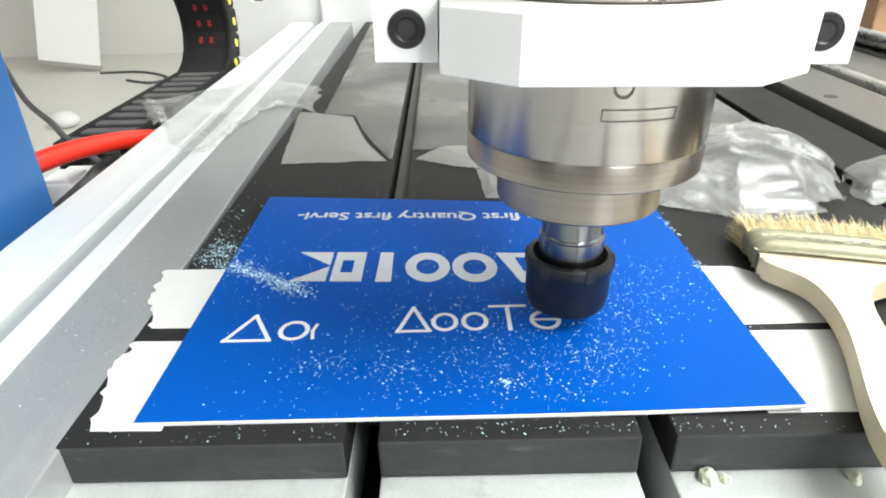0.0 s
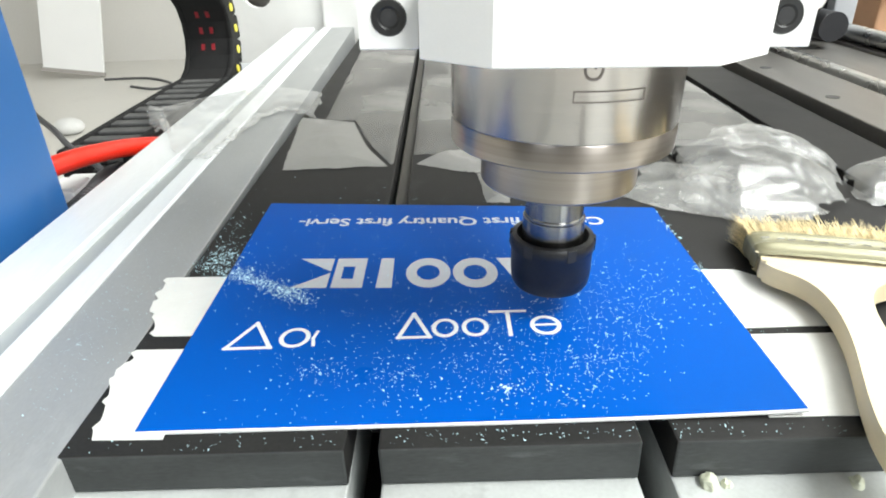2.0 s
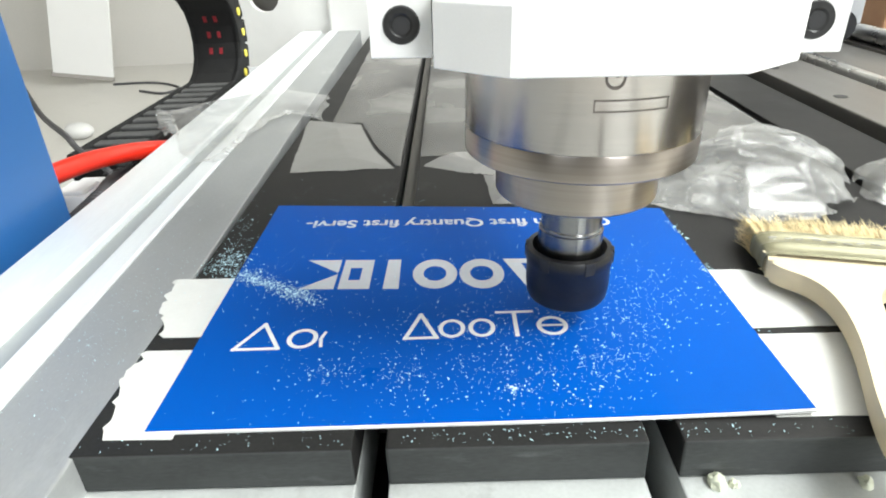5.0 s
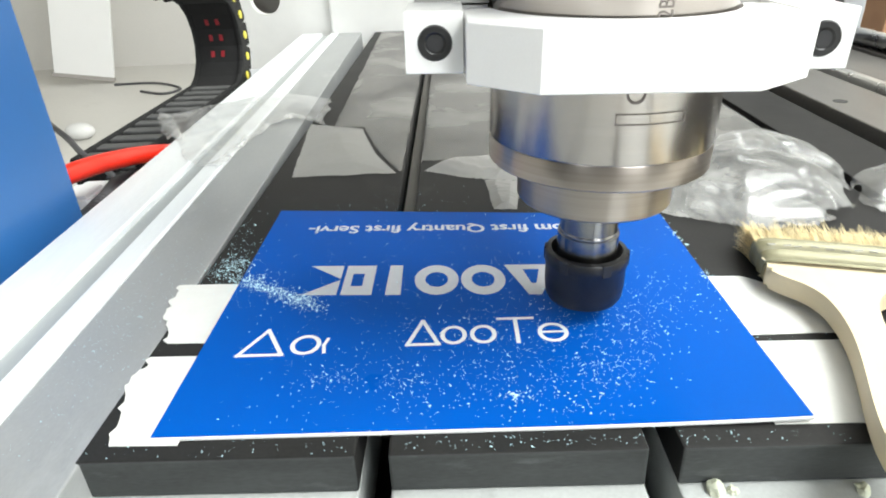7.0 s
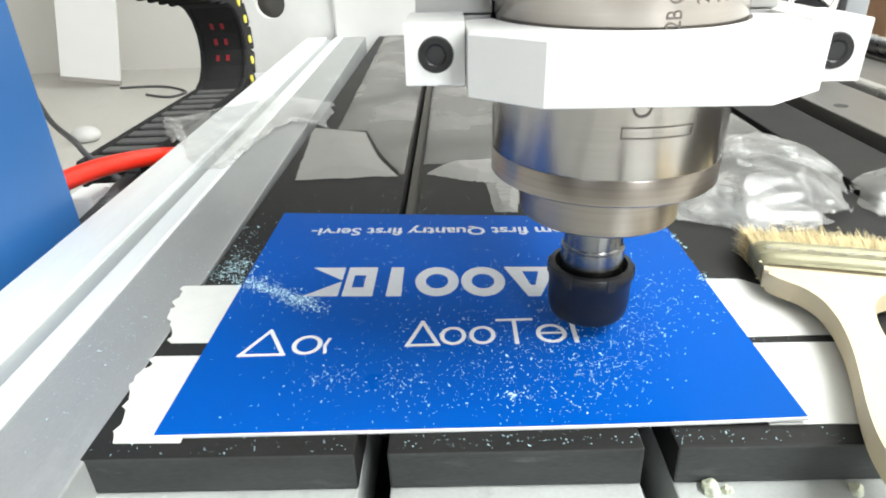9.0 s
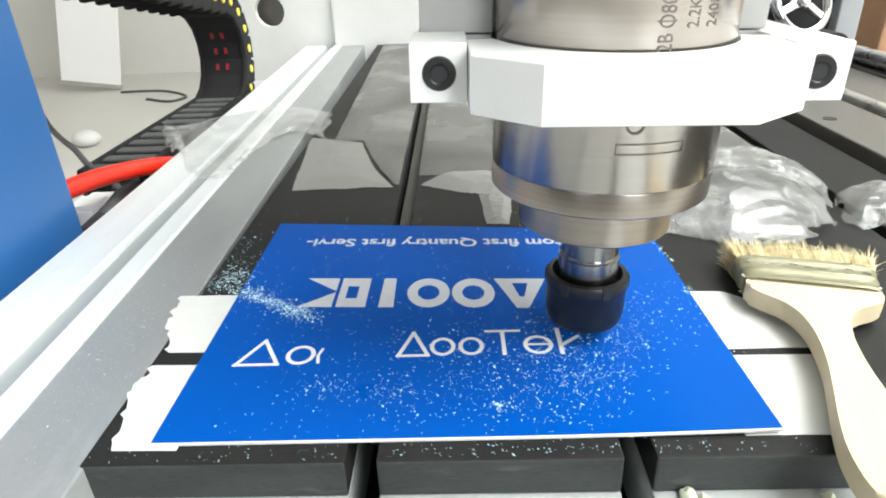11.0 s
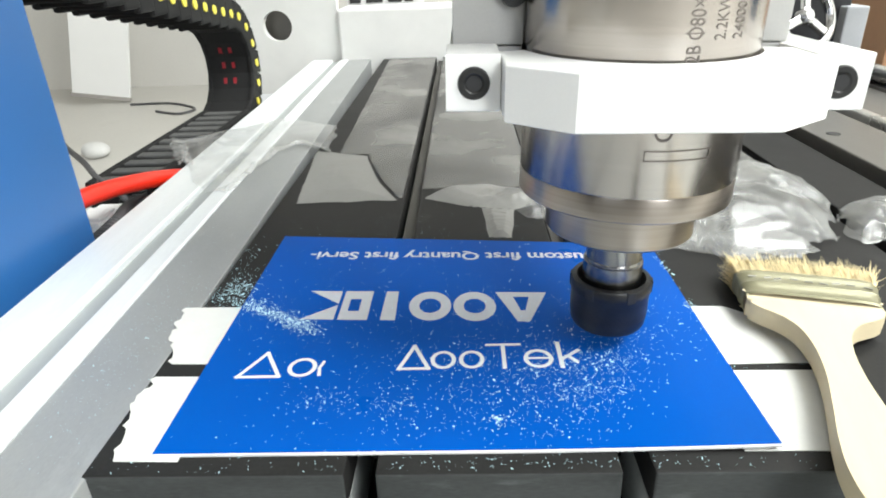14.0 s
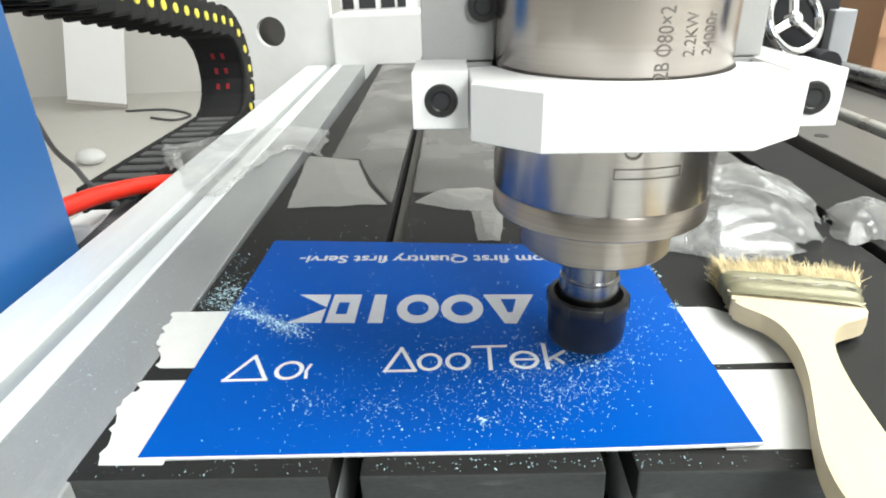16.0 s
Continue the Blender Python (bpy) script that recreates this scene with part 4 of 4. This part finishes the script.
part("lead", tube([(-0.262, 0.33, -0.029), (-0.260, 0.40, -0.026), (-0.259, 0.425, -0.020), (-0.266, 0.465, -0.020), (-0.261, 0.502, -0.024), (-0.248, 0.54, -0.028)], 0.0055, 12), "cable", h, "", True)
for k in range(26):
    a = Vector((-0.262, 0.335, -0.029)).lerp(Vector((-0.259, 0.43, -0.020)), k / 26)
    part("rib", lathe([(0.0056, -0.0007), (0.0064, 0.0), (0.0056, 0.0007)], 12, m=Matrix.Translation(a) @ Matrix.Rotation(math.pi / 2, 4, "X")), "cable", h, "", True)
h = thing("cable", "thin dark cable hanging beside the chain", "cable")
part("lead", tube([(-0.430, 0.63, 0.030), (-0.389, 0.585, 0.004), (-0.333, 0.524, 0.000), (-0.303, 0.490, -0.004), (-0.274, 0.472, -0.016), (-0.258, 0.46, -0.033)], 0.0026, 10), "cable", h, "", True)
h = thing("terminal_block", "small white plastic block beside the hose", "block")
part("body", box(-0.292, -0.270, 0.424, 0.466, -0.036, -0.018, 0.0015), "board", h)
part("lid", box(-0.291, -0.271, 0.426, 0.450, -0.0178, -0.0150, 0.0008), "board", h)
h = thing("cable", "black cable lying on the workshop floor", "cable")
part("lead", tube([(-2.40, 4.45, -0.743), (-2.1, 4.45, -0.743), (-1.85, 4.25, -0.743), (-1.9, 4.1, -0.743), (-2.1, 4.2, -0.743)], 0.009, 8), "cable", h, "", True)
h = thing("leaning_board", "tall white board leaning at the wall", "board")
bm = box(-0.20, 0.20, -0.015, 0.015, 0.0, 1.25, 0.004)
bmesh.ops.transform(bm, matrix=pose(-2.66, 4.56, -0.712, -8, 9, 8), verts=bm.verts)
part("panel", bm, "board", h)
bm = box(-0.205, 0.205, -0.02, 0.02, -0.004, 0.022)
bmesh.ops.transform(bm, matrix=pose(-2.66, 4.555, -0.709, -8, 9, 8), verts=bm.verts)
part("bottom_edge", bm, "board_edge", h)
h = thing("sack", "pale crumpled sack on the floor", "sack")
bm = bmesh.new()
bmesh.ops.create_icosphere(bm, subdivisions=3, radius=0.062)
for v in bm.verts:
    v.co = Vector((v.co.x * 1.2, v.co.y, max(-0.06, v.co.z * 0.7))) * (1 + 0.25 * noise.noise(v.co * 9))
bmesh.ops.transform(bm, matrix=pose(-1.95, 3.14, -0.71), verts=bm.verts)
part("cloth", bm, "bag", h, "", True)


# ---- far right: hand wheel, fittings, carton ----
def handwheel():
    w = thing("hand_wheel", "chrome three-spoke hand wheel on a dark shaft", "hand wheel")
    m = Matrix.Translation((0.393, 0.75, 0.079)) @ Matrix.Rotation(radians(20), 4, "Z") @ Matrix.Rotation(radians(68), 4, "X")
    bm = bmesh.new()
    n, k = 48, 12
    rings = []
    for i in range(n):
        a = 2 * math.pi * i / n
        rings.append([bm.verts.new(m @ Vector(((0.036 + 0.0056 * math.cos(b)) * math.cos(a), (0.036 + 0.0056 * math.cos(b)) * math.sin(a), 0.0056 * math.sin(b)))) for b in (2 * math.pi * j / k for j in range(k))])
    for i in range(n):
        for j in range(k):
            bm.faces.new((rings[i][j], rings[(i + 1) % n][j], rings[(i + 1) % n][(j + 1) % k], rings[i][(j + 1) % k]))
    part("rim", bm, "chrome", w, "polished chrome rim", True)
    part("hub", lathe([(0.009, -0.006), (0.009, 0.005), (0.006, 0.007)], 24, m=m), "chrome", w, "", True)
    for s in range(3):
        bm = box(0.006, 0.034, -0.0044, 0.0044, -0.003, 0.003, 0.0012)
        bmesh.ops.transform(bm, matrix=m @ Matrix.Rotation(radians(120 * s + 200), 4, "Z"), verts=bm.verts)
        part("spoke", bm, "chrome", w)
    part("shaft", lathe([(0.006, -0.06), (0.006, -0.004)], 16, m=m), "dark_part", w, "", True)
    part("bracket", box(0.385, 0.465, 0.79, 0.84, 0.005, 0.105, 0.003), "dark_part", w, "dark bearing bracket")
    part("collar", lathe([(0.016, 0), (0.016, 0.03)], 20, m=Matrix.Translation((0.43, 0.76, 0.030)) @ Matrix.Rotation(math.pi / 2, 4, "X")), "dark_part", w, "", True)
    part("side_plate", box(0.452, 0.478, 0.775, 0.86, 0.008, 0.085, 0.002), "grey_part", w, "grey end plate")
    return w


handwheel()
c = thing("carton", "brown cardboard carton behind the machine", "carton")
part("body", box(0.62, 0.92, 0.95, 1.25, -0.75, 0.125, 0.004), "card", c)
part("flap", box(0.615, 0.76, 0.943, 0.949, 0.03, 0.128), "card", c)


# ---- plastic chips, thrown over sheet, tape and bed ----
def chips(name, label, seed, clouds):
    random.seed(seed)
    bm = bmesh.new()

    def flake(x, y, z, s):
        a, t = random.uniform(0, 6.3), random.uniform(-0.5, 0.5)
        m = Matrix.Translation((x, y, z + s * 0.35)) @ Euler((t, random.uniform(-0.5, 0.5), a)).to_matrix().to_4x4()
        l, w, h = s * random.uniform(0.6, 1.5), s * random.uniform(0.35, 0.8), s * 0.35
        v = [bm.verts.new(m @ Vector(p)) for p in ((-l, -w, 0), (l, -w * 0.6, 0), (l * 0.7, w, h), (-l * 0.8, w * 0.7, h * 0.4), (0, 0, h * 1.6))]
        for q in ((0, 1, 4), (1, 2, 4), (2, 3, 4), (3, 0, 4), (3, 2, 1, 0)):
            bm.faces.new([v[k] for k in q])

    def level(x, y):
        if -0.1045 < x < 0.112 and 0.161 < y < 0.345 - (x + 0.105) * 0.105:
            return 0.0016
        return 0.0005

    def cloud(n, cx, cy, sx, sy, turn, smin, smax):
        ca, sa = math.cos(radians(turn)), math.sin(radians(turn))
        for _ in range(n):
            u, v = random.gauss(0, sx), random.gauss(0, sy)
            x, y = cx + u * ca - v * sa, cy + u * sa + v * ca
            if y < 0.153 or x < -0.163 or x > 0.15 or any(b[1] < x < c[0] for b, c in zip(BOARDS, BOARDS[1:])) and not (0.16 < y < 0.352 and x < 0.112):
                continue
            flake(x, y, level(x, y), random.uniform(smin, smax) * random.choice((0.5, 0.55, 0.65, 0.8, 1.15)))

    for row in clouds:
        cloud(*row)
    return tagged(finish(bm, name, "chip"), label, "chips", kind="stuff")


# count, centre, spread along and across, turn, least and most size
chips("plastic_chips", "white plastic chips and dust strewn over the sheet", 21, (
    (560, -0.0870, 0.2540, 0.0130, 0.0021, -30, 0.00023, 0.00054),
    (330, -0.0720, 0.2440, 0.0065, 0.0032, -32, 0.00026, 0.00059),
    (300, -0.1000, 0.2625, 0.0070, 0.0040, -30, 0.00023, 0.00054),
    (430, -0.1150, 0.2790, 0.0055, 0.0075, -20, 0.00023, 0.00056),
    (110, -0.1160, 0.3050, 0.0040, 0.0180, 8, 0.00023, 0.00056),
    (260, -0.0880, 0.2520, 0.0200, 0.0110, -30, 0.00012, 0.00029),
    (1150, 0.0150, 0.2150, 0.0480, 0.0300, 0, 0.00015, 0.00037),
    (760, 0.0300, 0.1920, 0.0460, 0.0130, 0, 0.00017, 0.00039),
    (620, 0.0680, 0.2120, 0.0240, 0.0300, 0, 0.00017, 0.00039),
    (480, 0.0800, 0.2180, 0.0180, 0.0280, 0, 0.00018, 0.00040),
    (120, -0.0520, 0.1890, 0.0070, 0.0050, 0, 0.00020, 0.00044),
    (70, -0.0210, 0.1860, 0.0050, 0.0030, 0, 0.00020, 0.00044),
    (70, 0.0500, 0.1880, 0.0080, 0.0050, 0, 0.00020, 0.00044),
    (36, 0.0175, 0.1770, 0.0022, 0.0016, 0, 0.00034, 0.00067),
    (420, -0.0200, 0.2850, 0.0480, 0.0280, 0, 0.00013, 0.00034),
    (120, 0.0000, 0.1720, 0.0600, 0.0060, 0, 0.00020, 0.00044),
    (520, -0.1450, 0.2250, 0.0090, 0.0450, 0, 0.00012, 0.00034),
    (200, 0.0, 0.1560, 0.0800, 0.0020, 0, 0.00018, 0.00042),
    (170, -0.04, 0.3600, 0.0500, 0.0160, 0, 0.00013, 0.00034),
    (70, 0.1135, 0.2560, 0.0020, 0.0030, 0, 0.00025, 0.00059),
    (60, 0.1125, 0.3000, 0.0015, 0.0100, 0, 0.00025, 0.00067),
))
# chips that the tool throws up during the clip
FRESH = [
    (chips("fresh_chips", "fresh white chips thrown from the cut", 31, ((170, 0.0450, 0.2050, 0.0160, 0.0080, 0, 0.00020, 0.00046),)), 7.6),
    (chips("fresh_chips", "fresh white chips thrown from the cut", 32, ((240, 0.0520, 0.2020, 0.0200, 0.0110, 0, 0.00020, 0.00046),)), 10.4),
    (chips("fresh_chips", "fresh white chips thrown from the cut", 33, ((240, 0.0600, 0.2020, 0.0190, 0.0120, 0, 0.00020, 0.00046), (60, 0.064, 0.2115, 0.0070, 0.0022, 0, 0.00025, 0.0005))), 13.2),
]


def glue_lump(x, y, z, r, seed):
    bm = bmesh.new()
    bmesh.ops.create_icosphere(bm, subdivisions=3, radius=r)
    for v in bm.verts:
        v.co = v.co * (1 + 0.45 * noise.noise(v.co * (1.6 / r) + Vector((seed, 0, 0))))
        v.co.z = max(-r * 0.3, v.co.z)
    bmesh.ops.transform(bm, matrix=pose(x, y, z + r * 0.3), verts=bm.verts)
    tagged(finish(bm, "glue_lump", "glue", smooth=True), "pale dried glue lump on the bed front", "glue", "glue lumps")


glue_lump(0.0785, 0.1490, -0.0157, 0.0028, 1)
glue_lump(0.0840, 0.1485, -0.0157, 0.0016, 2)
glue_lump(0.1240, 0.1475, -0.0157, 0.0022, 3)


def motions():
    ref_y = 0.2314
    walk(GANTRY, [(t, pose(0, y - ref_y, 0)) for t, x, y, z in TOOL])
    walk(SPINDLE, [(t, pose(x - 0.0021, y + 0.0004, z - 0.0003, 0, 1.15, 0)) for t, x, y, z in TOOL])
    for ob, t in LATE:
        walk(ob, [(0, pose(0, 0, 0.0005)), (t - 0.3, pose(0, 0, 0.0005)), (t + 0.3, pose(0, 0, TOP)), (16, pose(0, 0, TOP))])
    for ob, t in FRESH:
        walk(ob, [(0, pose(0, 0, -0.003)), (t - 0.5, pose(0, 0, -0.003)), (t + 0.5, pose(0, 0, 0)), (16, pose(0, 0, 0))])


motions()
